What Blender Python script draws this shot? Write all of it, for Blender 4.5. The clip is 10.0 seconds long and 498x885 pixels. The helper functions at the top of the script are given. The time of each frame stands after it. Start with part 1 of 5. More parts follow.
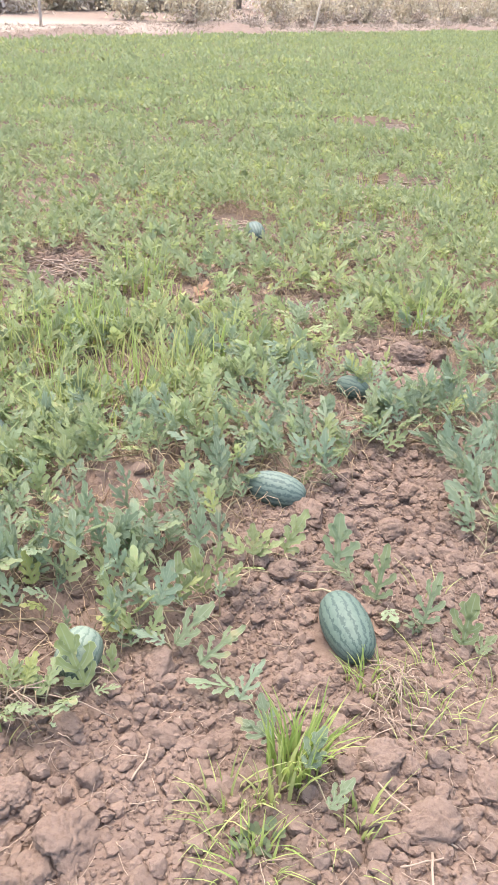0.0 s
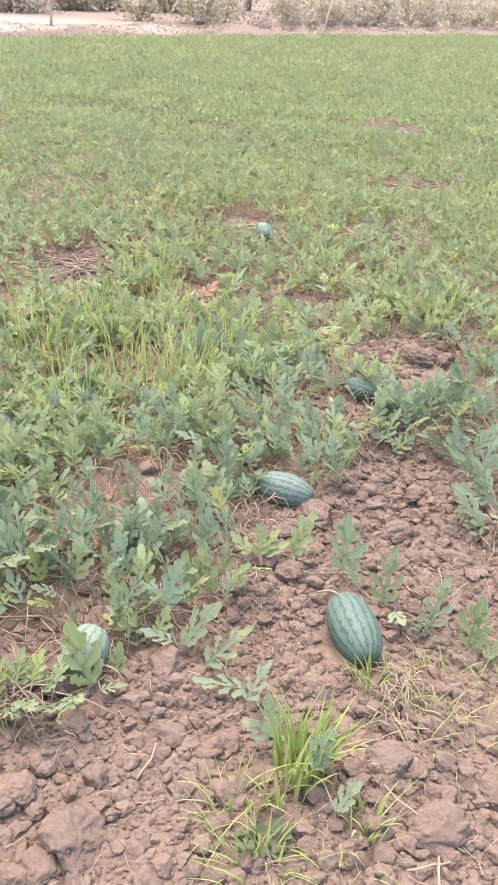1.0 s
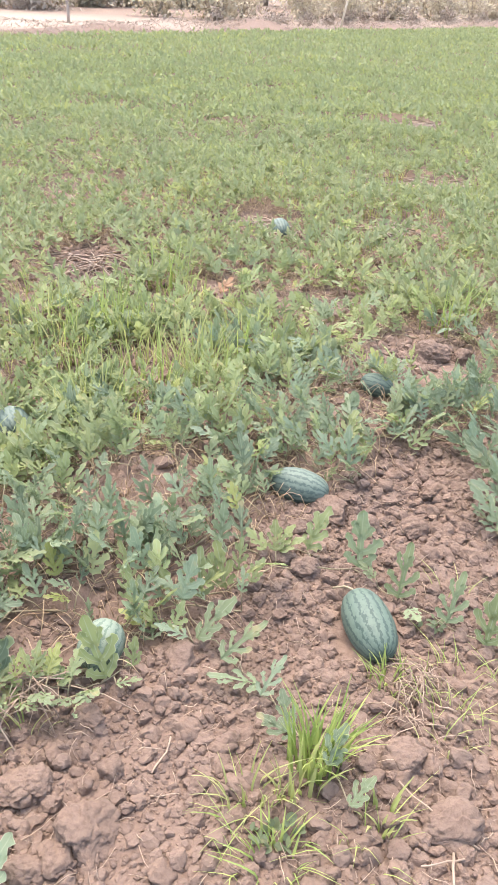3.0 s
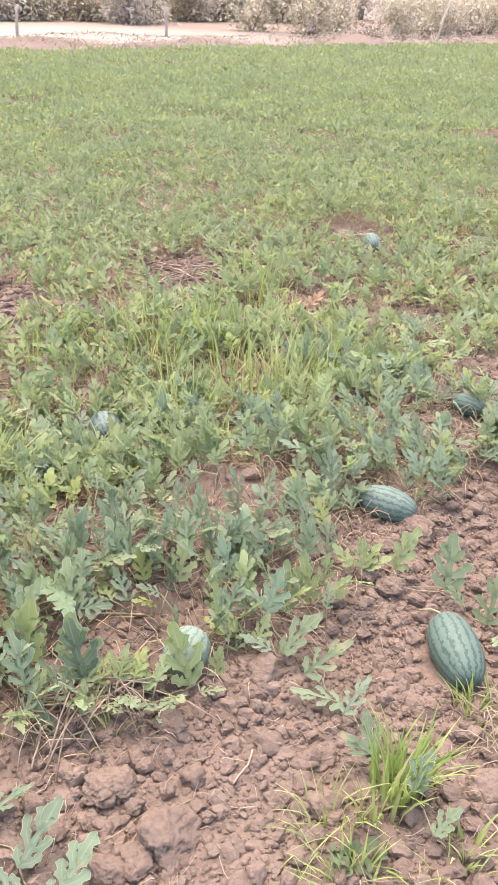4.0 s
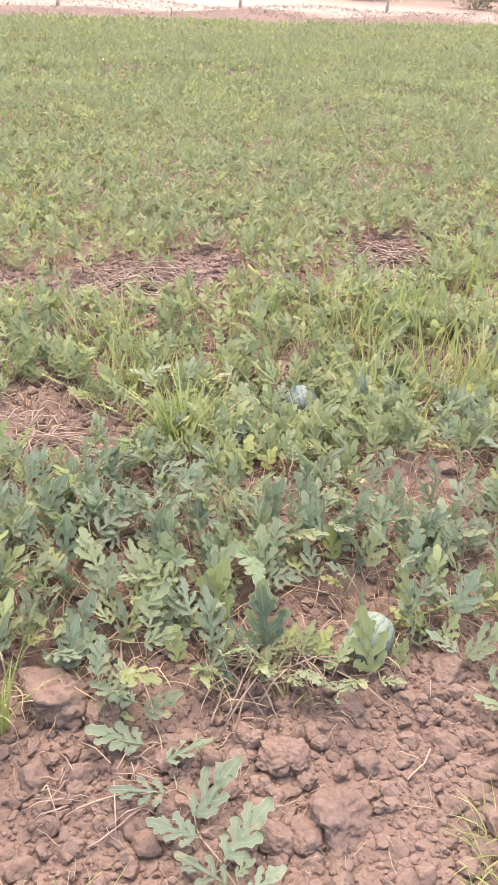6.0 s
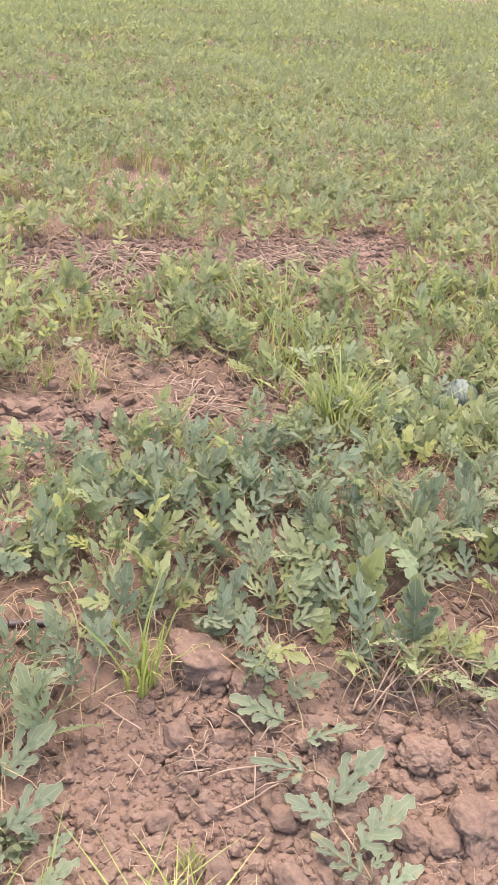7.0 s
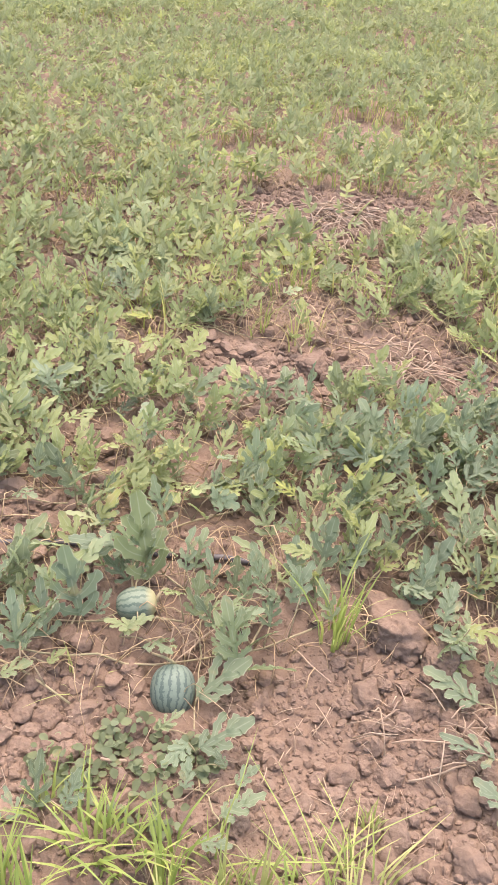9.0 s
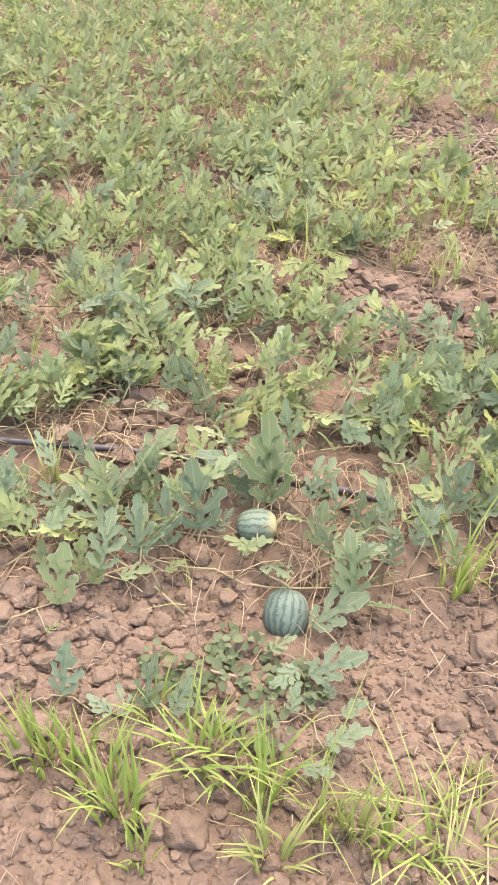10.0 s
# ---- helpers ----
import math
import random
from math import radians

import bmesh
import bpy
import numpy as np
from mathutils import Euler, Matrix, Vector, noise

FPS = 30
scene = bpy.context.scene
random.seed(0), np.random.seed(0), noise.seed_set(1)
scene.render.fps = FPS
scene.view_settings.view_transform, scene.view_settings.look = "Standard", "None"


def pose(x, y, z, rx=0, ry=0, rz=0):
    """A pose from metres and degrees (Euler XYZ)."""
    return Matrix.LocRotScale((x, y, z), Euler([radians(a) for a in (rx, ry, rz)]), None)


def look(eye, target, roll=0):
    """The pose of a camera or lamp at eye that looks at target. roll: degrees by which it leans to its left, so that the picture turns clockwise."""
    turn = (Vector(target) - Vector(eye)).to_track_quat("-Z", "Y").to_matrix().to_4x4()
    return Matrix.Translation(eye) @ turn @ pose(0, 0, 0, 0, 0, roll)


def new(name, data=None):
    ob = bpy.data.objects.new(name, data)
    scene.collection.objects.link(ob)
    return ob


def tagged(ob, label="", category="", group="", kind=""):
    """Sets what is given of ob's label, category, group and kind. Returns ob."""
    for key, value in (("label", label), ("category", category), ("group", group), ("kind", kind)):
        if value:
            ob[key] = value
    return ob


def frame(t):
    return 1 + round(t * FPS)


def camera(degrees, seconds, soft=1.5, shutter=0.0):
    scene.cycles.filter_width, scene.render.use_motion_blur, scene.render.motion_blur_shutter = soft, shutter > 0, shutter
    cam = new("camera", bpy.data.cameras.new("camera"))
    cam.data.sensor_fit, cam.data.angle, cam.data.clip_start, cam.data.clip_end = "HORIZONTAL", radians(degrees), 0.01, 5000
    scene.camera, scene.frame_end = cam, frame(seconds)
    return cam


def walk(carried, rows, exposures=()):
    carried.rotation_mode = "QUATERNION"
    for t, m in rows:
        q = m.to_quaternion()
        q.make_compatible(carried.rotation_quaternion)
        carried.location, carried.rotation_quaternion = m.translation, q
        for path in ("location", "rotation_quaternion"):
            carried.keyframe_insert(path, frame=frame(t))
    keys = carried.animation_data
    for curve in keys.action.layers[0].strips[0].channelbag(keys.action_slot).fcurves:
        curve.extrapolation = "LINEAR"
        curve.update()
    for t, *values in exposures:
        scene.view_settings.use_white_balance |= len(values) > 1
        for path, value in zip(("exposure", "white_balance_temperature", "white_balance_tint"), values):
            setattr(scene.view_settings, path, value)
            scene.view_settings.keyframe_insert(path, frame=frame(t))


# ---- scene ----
cam = camera(34.2, 10.0, soft=1.5)
PATH = [
    (0, (0.062, 0.08, 1.524), (-0.006, 1.817, 0.535), 2.9),
    (0.5, (0.044, 0.081, 1.518), (-0.054, 1.822, 0.537), 3.4),
    (1, (0.048, 0.08, 1.518), (-0.03, 1.818, 0.532), 3.5),
    (1.5, (0.061, 0.081, 1.517), (0.002, 1.819, 0.53), 3.2),
    (2, (0.067, 0.08, 1.516), (0.032, 1.82, 0.53), 3.1),
    (3.3, (0.038, 0.079, 1.517), (-0.123, 1.804, 0.519), 2.8),
    (3.5, (0.027, 0.078, 1.519), (-0.167, 1.801, 0.521), 2.7),
    (4, (0.002, 0.073, 1.523), (-0.299, 1.79, 0.543), 2.6),
    (4.5, (-0.01, 0.069, 1.521), (-0.368, 1.779, 0.548), 2.3),
    (5, (-0.03, 0.064, 1.519), (-0.437, 1.762, 0.544), 2.7),
    (5.5, (-0.064, 0.058, 1.517), (-0.598, 1.702, 0.509), 3.0),
    (5.7, (-0.083, 0.06, 1.512), (-0.678, 1.672, 0.489), 3.1),
    (6.8, (-0.205, 0.014, 1.49), (-1.052, 1.468, 0.41), 4.6),
    (7, (-0.214, 0.01, 1.494), (-1.128, 1.411, 0.398), 4.2),
    (7.5, (-0.247, -0.005, 1.478), (-1.28, 1.302, 0.372), 3.5),
    (8, (-0.273, -0.018, 1.479), (-1.383, 1.215, 0.362), 3.4),
    (8.5, (-0.275, -0.02, 1.475), (-1.396, 1.203, 0.358), 3.3),
    (9, (-0.307, -0.059, 1.466), (-1.489, 1.02, 0.267), 3.8),
    (9.5, (-0.338, -0.079, 1.427), (-1.583, 0.801, 0.133), 3.1),
    (10, (-0.351, -0.087, 1.408), (-1.61, 0.72, 0.08), 3.6),
]
walk(cam, [(t, look(eye, target, roll)) for t, eye, target, roll in PATH],
     [(0.0, 2.39, 6650, 12), (3.5, 2.38, 6750, 13), (5.5, 2.37, 7000, 20), (7.0, 2.21, 7350, 22), (8.5, 2.27, 7450, 23), (9.5, 2.38, 7400, 13), (10.0, 2.41, 7400, 12)])

SUN_UP, SUN_TURN, SUN_WIDE = 72.0, -35.0, 80.0
SKY_STRENGTH, SUN_STRENGTH = 0.15, 0.5

# ---------------------------------------------------------------- light
scene.world = bpy.data.worlds.new("hazy_sky")
scene.world.use_nodes = True
_wn = scene.world.node_tree.nodes
_sky = _wn.new("ShaderNodeTexSky")
_sky.sky_type, _sky.sun_disc = "NISHITA", False
_sky.sun_elevation, _sky.sun_rotation = radians(SUN_UP), radians(SUN_TURN)
_sky.dust_density, _sky.air_density, _sky.ozone_density = 4.0, 1.0, 1.0
scene.world.node_tree.links.new(_sky.outputs[0], _wn["Background"].inputs[0])
_wn["Background"].inputs[1].default_value = SKY_STRENGTH
_sun = new("sun", bpy.data.lights.new("sun", "SUN"))
_sun.data.energy, _sun.data.angle, _sun.data.color = SUN_STRENGTH, radians(SUN_WIDE), (1.0, 0.92, 0.80)
_way = Vector((math.sin(radians(SUN_TURN)), math.cos(radians(SUN_TURN)), math.tan(radians(SUN_UP))))
_sun.matrix_world = look(_way.normalized() * 60, (0, 0, 0))


# ---------------------------------------------------------------- plan of the field
# Rows run along (0.62, 0.78); s counts along them, n across them, away from the camera.
US, UN = np.array((0.62, 0.785)), np.array((-0.785, 0.62))
TABLE = np.random.RandomState(5).rand(256, 256)


def vnoise(x, y):
    x, y = np.asarray(x, float), np.asarray(y, float)
    xi, yi = np.floor(x).astype(int), np.floor(y).astype(int)
    fx, fy = x - xi, y - yi
    fx, fy = fx * fx * (3 - 2 * fx), fy * fy * (3 - 2 * fy)
    a, b = TABLE[xi & 255, yi & 255], TABLE[(xi + 1) & 255, yi & 255]
    c, d = TABLE[xi & 255, (yi + 1) & 255], TABLE[(xi + 1) & 255, (yi + 1) & 255]
    return (a * (1 - fx) + b * fx) * (1 - fy) + (c * (1 - fx) + d * fx) * fy


def domes(x, y, shift):
    """Broken clods as uneven domes, one in each cell of a jittered grid of unit size."""
    x, y = np.asarray(x, float), np.asarray(y, float)
    xi, yi = np.floor(x).astype(int), np.floor(y).astype(int)
    best, tall = np.full(x.shape, 9.0), np.zeros(x.shape)
    for i in (-1, 0, 1):
        for j in (-1, 0, 1):
            cx, cy = xi + i, yi + j
            px, py = cx + TABLE[(cx + shift) & 255, cy & 255], cy + TABLE[cx & 255, (cy + 91 + shift) & 255]
            a = TABLE[(cx + 17) & 255, (cy + shift) & 255]
            slant = 1 + 0.5 * (a - 0.5) * ((x - px) * (a - 0.3) + (y - py) * (0.7 - a)) * 4
            d = ((x - px) ** 2 + (y - py) ** 2) * slant
            tall = np.where(d < best, a, tall)
            best = np.minimum(d, best)
    return (0.25 + 0.75 * tall) * np.clip(1 - best / 0.46, 0, 1) ** 0.7


def step(a, b, v):
    q = np.clip((v - a) / (b - a), 0, 1)
    return q * q * (3 - 2 * q)


def across(x, y):
    return np.asarray(x) * UN[0] + np.asarray(y) * UN[1]


def along(x, y):
    return np.asarray(x) * US[0] + np.asarray(y) * US[1]


EDGE = 18.6          # n of the far edge of the field


def height(x, y):
    n = across(x, y)
    d = np.hypot(x, y)
    near = (1 - step(0.7, 0.92, x)) * (1 - step(2.5, 2.85, -x)) * (1 - step(2.9, 3.15, y)) * (1 - step(0.08, 0.4, -y))
    h = 0.05 * (vnoise(x * 1.1 + 7, y * 1.1) - 0.5) + near * (
        0.04 * (vnoise(x * 4.1, y * 4.1 + 3) - 0.5) - 0.012
        + 0.022 * domes(x * 8 + 0.4 * vnoise(x * 9, y * 9), y * 8, 3) * step(0.42, 0.66, vnoise(x * 2.9 + 61, y * 2.9))
        + 0.016 * domes(x * 19 + 0.5 * vnoise(x * 17, y * 17), y * 19, 40) * (0.35 + 0.65 * step(0.3, 0.55, vnoise(x * 3.7, y * 3.7 + 20)))
        + 0.008 * domes(x * 41, y * 41, 77) + 0.006 * (vnoise(x * 90, y * 90) - 0.5))
    h = h + 0.035 * np.exp(-((n - 1.75) / 0.35) ** 2) - 0.02 * np.exp(-((n - 2.55) / 0.3) ** 2)
    bank = np.exp(-((n - EDGE - 1.6) / 0.8) ** 2) * (0.16 + 0.25 * vnoise(x * 0.5, y * 0.5))
    return h + bank * step(10, 14, d)


# bare patches: centre x, y, half length, half width, azimuth of the length in degrees
BARE = [(-2.88, 2.72, 0.50, 0.38, 45), (-2.17, 3.43, 0.55, 0.32, 45), (-2.0, 1.60, 0.30, 0.20, 41), (-1.65, 1.99, 0.20, 0.20, 41),
        (-2.34, 2.31, 0.14, 0.10, 43), (-2.25, 1.50, 0.12, 0.10, 49), (-2.02, 0.88, 0.12, 0.09, 48),
        (-2.70, 0.46, 0.14, 0.10, 64), (-2.30, 0.33, 0.10, 0.09, 64), (-3.05, 1.33, 0.12, 0.12, 66), (-1.86, 0.58, 0.10, 0.07, 63),
        (-1.42, 3.80, 0.19, 0.17, 18), (-1.14, 2.92, 0.07, 0.11, 17), (-0.58, 3.30, 0.10, 0.16, 17), (-0.61, 3.37, 0.07, 0.10, 9),
        (0.59, 3.50, 0.30, 0.24, 9), (-0.62, 1.50, 0.17, 0.08, 50)]
BARE += [(1.25, 10.55, 0.50, 0.55, 19), (0.86, 7.25, 0.52, 0.36, 15), (-0.27, 5.75, 0.20, 0.2, 13), (0.59, 5.80, 0.32, 0.2, 13),
         (-1.27, 4.67, 0.22, 0.36, 12), (0.16, 4.20, 0.18, 0.18, 10), (-1.71, 6.39, 0.40, 0.24, 22), (-2.08, 3.86, 0.22, 0.28, 19),
         (-1.18, 4.38, 0.20, 0.36, 19), (-3.72, 3.90, 0.26, 0.33, 50), (-3.76, 2.89, 0.27, 0.28, 53), (-3.55, 1.67, 0.12, 0.16, 67),
         (-0.42, 4.3, 0.12, 0.15, 10)]


# leafy patches that reach out of the rows
LUSH = [(1.02, 3.0, 0.5, 0.2), (1.0, 2.35, 0.3, 0.12), (0.06, 2.70, 0.3, 0.14), (-0.45, 2.1, 0.5, 0.25)]


def cover(x, y):
    """How much of the ground the vines cover at a place, 0 to 1."""
    x, y = np.asarray(x, float), np.asarray(y, float)
    n, s = across(x, y), along(x, y)
    wob = vnoise(x * 2.3, y * 2.3 + 9) - 0.5
    c = step(1.12 + 0.3 * wob, 1.45 + 0.3 * wob, n)
    patch = vnoise(x * 1.4 + 31, y * 1.4)
    far = step(5, 10, np.hypot(x, y))
    for k, mid in enumerate((2.55, 3.95, 5.4, 6.8, 8.2)):
        c = c * (1 - 0.45 * (1 - far) * np.exp(-((n - mid) / 0.17) ** 2) * step(0.35, 0.65, patch))
    for px, py, ls, ln, az in BARE:
        ca, sa = math.cos(radians(az)), math.sin(radians(az))
        q = (((x - px) * ca + (y - py) * sa) / ls) ** 2 + (((y - py) * ca - (x - px) * sa) / ln) ** 2 + 0.9 * (vnoise(x * 6, y * 6) - 0.5)
        low = 0.05 if py < 4 else 0.16
        c = c * (low + (1 - low) * step(0.6, 1.5, q))
    for px, py, ls, ln in LUSH:
        q = ((s - along(px, py)) / ls) ** 2 + ((n - across(px, py)) / ln) ** 2 + 0.6 * (vnoise(x * 5, y * 5 + 8) - 0.5)
        c = np.maximum(c, 0.75 * (1 - step(0.6, 1.2, q)))
    c = c * (0.72 + 0.28 * step(0.25, 0.5, vnoise(x * 3.1, y * 3.1 + 50)))
    return c * (1 - step(EDGE - 0.5, EDGE + 0.2, n))


# ---------------------------------------------------------------- materials
def shader(name):
    m = bpy.data.materials.new(name)
    m.use_nodes = True
    return m, m.node_tree.nodes, m.node_tree.links, m.node_tree.nodes["Principled BSDF"]


def mixer(N, L, a, b, fac):
    """A colour mix node; a and b are colours or sockets, fac a socket or a number."""
    k = N.new("ShaderNodeMix")
    k.data_type = "RGBA"
    for sock, v in ((k.inputs[6], a), (k.inputs[7], b), (k.inputs[0], fac)):
        if isinstance(v, tuple):
            sock.default_value = (*v, 1)
        elif isinstance(v, (int, float)):
            sock.default_value = v
        else:
            L.new(v, sock)
    return k.outputs[2]


def ranged(N, L, v, a, b, lo=0.0, hi=1.0):
    k = N.new("ShaderNodeMapRange")
    k.inputs[1].default_value, k.inputs[2].default_value = a, b
    k.inputs[3].default_value, k.inputs[4].default_value = lo, hi
    L.new(v, k.inputs[0])
    return k.outputs[0]


def noisy(N, L, scale, detail=4.0, rough=0.6, where=None):
    k = N.new("ShaderNodeTexNoise")
    k.inputs["Scale"].default_value, k.inputs["Detail"].default_value, k.inputs["Roughness"].default_value = scale, detail, rough
    if where is not None:
        L.new(where, k.inputs["Vector"])
    return k.outputs[0]


def place(N):
    return N.new("ShaderNodeNewGeometry").outputs["Position"]


def bumped(N, L, bsdf, h, strength, dist):
    k = N.new("ShaderNodeBump")
    k.inputs["Strength"].default_value, k.inputs["Distance"].default_value = strength, dist
    L.new(h, k.inputs["Height"])
    L.new(k.outputs[0], bsdf.inputs["Normal"])


def soil_material(name, sand=False, islands=False):
    m, N, L, B = shader(name)
    p = place(N)
    col = mixer(N, L, SOIL_A, SOIL_B, ranged(N, L, noisy(N, L, 3.2, 5, 0.65, p), 0.35, 0.65))
    col = mixer(N, L, col, SOIL_C, ranged(N, L, noisy(N, L, 70, 5, 0.75, p), 0.46, 0.66, 0, 0.8))
    if islands:
        col = mixer(N, L, col, SOIL_D, ranged(N, L, N.new("ShaderNodeNewGeometry").outputs["Random Per Island"], 0.3, 1, 0, 0.3))
    if sand:
        a = N.new("ShaderNodeAttribute")
        a.attribute_name = "dry"
        pale = mixer(N, L, (0.27, 0.215, 0.165), (0.33, 0.27, 0.215), noisy(N, L, 0.8, 5, 0.7, p))
        col = mixer(N, L, col, pale, a.outputs["Fac"])
    L.new(col, B.inputs["Base Color"])
    B.inputs["Roughness"].default_value = 0.95
    B.inputs["Specular IOR Level"].default_value = 0.15
    grain = N.new("ShaderNodeMath")
    grain.operation = "MULTIPLY_ADD"
    grain.inputs[1].default_value = 0.45
    L.new(noisy(N, L, 170, 4, 0.7, p), grain.inputs[0])
    L.new(noisy(N, L, 52, 6, 0.72, p), grain.inputs[2])
    bumped(N, L, B, grain.outputs[0], 0.7, 0.009)
    return m


def leaf_material(name, base, second, glow, islands=False):
    """A thin leaf: light comes through it; paler rim and veins."""
    m, N, L, B = shader(name)
    if islands:
        r = N.new("ShaderNodeNewGeometry").outputs["Random Per Island"]
    else:
        r = N.new("ShaderNodeObjectInfo").outputs["Random"]
    p = place(N)
    patch = ranged(N, L, noisy(N, L, 1.7, 3, 0.6, p), 0.42, 0.62)
    add = N.new("ShaderNodeMath")
    add.operation = "MULTIPLY_ADD"
    L.new(r, add.inputs[0])
    add.inputs[1].default_value = 0.75
    half = N.new("ShaderNodeMath")
    half.operation = "MULTIPLY"
    half.inputs[1].default_value = 0.35
    L.new(patch, half.inputs[0])
    L.new(half.outputs[0], add.inputs[2])
    col = mixer(N, L, base, second, ranged(N, L, add.outputs[0], 0.0, 0.8))
    col = mixer(N, L, col, glow, ranged(N, L, add.outputs[0], 0.76, 1.05, 0, 0.85))
    tone = N.new("ShaderNodeMath")
    tone.operation = "MULTIPLY"
    tone.inputs[1].default_value = 37.7
    L.new(r, tone.inputs[0])
    frac = N.new("ShaderNodeMath")
    frac.operation = "FRACT"
    L.new(tone.outputs[0], frac.inputs[0])
    col = mixer(N, L, col, tuple(0.55 * v for v in base), ranged(N, L, frac.outputs[0], 0.0, 0.35, 0.6, 0.0))
    col = mixer(N, L, col, tuple(1.45 * v for v in base), ranged(N, L, frac.outputs[0], 0.65, 1.0, 0.0, 0.75))
    col = mixer(N, L, col, (0.46, 0.50, 0.38), ranged(N, L, r, 0.986, 0.990, 0, 0.3))
    a = N.new("ShaderNodeAttribute")
    a.attribute_name = "rim"
    col = mixer(N, L, col, (0.12, 0.155, 0.105), ranged(N, L, noisy(N, L, 55, 3, 0.6, p), 0.55, 0.8, 0, 0.2))
    col = mixer(N, L, col, (0.34, 0.27, 0.15), ranged(N, L, noisy(N, L, 23, 3, 0.55, p), 0.62, 0.70, 0, 0.55))
    col = mixer(N, L, col, (0.33, 0.37, 0.25), ranged(N, L, a.outputs["Fac"], -0.42, -0.6, 0, 0.6))
    col = mixer(N, L, col, (0.52, 0.53, 0.38), ranged(N, L, a.outputs["Fac"], 0.74, 0.98, 0, 0.6))
    L.new(col, B.inputs["Base Color"])
    B.inputs["Roughness"].default_value = 0.7
    B.inputs["Specular IOR Level"].default_value = 0.12
    bumped(N, L, B, noisy(N, L, 90, 3, 0.6, p), 0.35, 0.004)
    t = N.new("ShaderNodeBsdfTranslucent")
    L.new(mixer(N, L, col, (0.36, 0.44, 0.17), 0.5), t.inputs["Color"])
    k = N.new("ShaderNodeMixShader")
    k.inputs[0].default_value = 0.42
    L.new(B.outputs[0], k.inputs[1])
    L.new(t.outputs[0], k.inputs[2])
    L.new(k.outputs[0], N["Material Output"].inputs["Surface"])
    return m


def blade_material(name, a, b, through_part=0.3, islands=True):
    m, N, L, B = shader(name)
    r = N.new("ShaderNodeNewGeometry").outputs["Random Per Island"] if islands else N.new("ShaderNodeObjectInfo").outputs["Random"]
    col = mixer(N, L, a, b, r)
    L.new(col, B.inputs["Base Color"])
    B.inputs["Roughness"].default_value = 0.55
    t = N.new("ShaderNodeBsdfTranslucent")
    L.new(col, t.inputs["Color"])
    k = N.new("ShaderNodeMixShader")
    k.inputs[0].default_value = through_part
    L.new(B.outputs[0], k.inputs[1])
    L.new(t.outputs[0], k.inputs[2])
    L.new(k.outputs[0], N["Material Output"].inputs["Surface"])
    return m


def plain_material(name, a, b, scale, rough=0.8, bump=0.3):
    m, N, L, B = shader(name)
    p = place(N)
    f = noisy(N, L, scale, 5, 0.65, p)
    L.new(mixer(N, L, a, b, ranged(N, L, f, 0.35, 0.65)), B.inputs["Base Color"])
    B.inputs["Roughness"].default_value = rough
    bumped(N, L, B, f, bump, 0.004)
    return m


def melon_material(name, pale, dark, stripes, width, spot=False):
    """Striped rind: bands run along the melon's x axis, with ragged edges."""
    m, N, L, B = shader(name)
    tc = N.new("ShaderNodeTexCoord").outputs["Object"]
    sep = N.new("ShaderNodeSeparateXYZ")
    L.new(tc, sep.inputs[0])
    ang = N.new("ShaderNodeMath")
    ang.operation = "ARCTAN2"
    L.new(sep.outputs[1], ang.inputs[0])
    L.new(sep.outputs[2], ang.inputs[1])
    warp = ranged(N, L, noisy(N, L, 80, 3, 0.7, tc), 0.25, 0.75, -0.15, 0.15)
    s1 = N.new("ShaderNodeMath")
    L.new(ang.outputs[0], s1.inputs[0])
    L.new(warp, s1.inputs[1])
    s2 = N.new("ShaderNodeMath")
    s2.operation = "MULTIPLY"
    L.new(s1.outputs[0], s2.inputs[0])
    s2.inputs[1].default_value = stripes
    s3 = N.new("ShaderNodeMath")
    s3.operation = "SINE"
    L.new(s2.outputs[0], s3.inputs[0])
    band = ranged(N, L, s3.outputs[0], width - 0.16, width + 0.16)
    fine = ranged(N, L, noisy(N, L, 75, 3, 0.65, tc), 0.45, 0.65, 0, 0.28)
    col = mixer(N, L, mixer(N, L, pale, dark, fine), dark, band)
    col = mixer(N, L, col, tuple(0.6 * v + 0.12 for v in pale), ranged(N, L, noisy(N, L, 9, 3, 0.6, tc), 0.5, 0.8, 0, 0.2))
    if spot:
        q = ranged(N, L, sep.outputs[0], 0.022, 0.04)
        col = mixer(N, L, col, (0.30, 0.29, 0.165), q)
    L.new(col, B.inputs["Base Color"])
    B.inputs["Roughness"].default_value = 0.6
    B.inputs["Specular IOR Level"].default_value = 0.3
    bumped(N, L, B, noisy(N, L, 26, 4, 0.6, tc), 0.15, 0.004)
    return m


SOIL_A, SOIL_B = (0.156, 0.110, 0.083), (0.194, 0.139, 0.106)
SOIL_C, SOIL_D = (0.126, 0.086, 0.064), (0.226, 0.166, 0.129)
M_GROUND = soil_material("dry_red_soil", sand=True)
M_CLOD = soil_material("clod_soil", islands=True)
M_BIGCLOD = soil_material("large_clod_soil")
LEAF_A, LEAF_B, LEAF_Y = (0.182, 0.226, 0.140), (0.230, 0.264, 0.112), (0.35, 0.37, 0.105)
M_LEAF = leaf_material("melon_leaf", LEAF_A, LEAF_B, LEAF_Y)
M_FOLIAGE = leaf_material("melon_foliage", (0.194, 0.226, 0.128), (0.232, 0.254, 0.110), LEAF_Y, islands=True)
M_BLUELEAF = leaf_material("blue_green_leaf", (0.146, 0.194, 0.138), (0.172, 0.218, 0.132), (0.215, 0.255, 0.122))
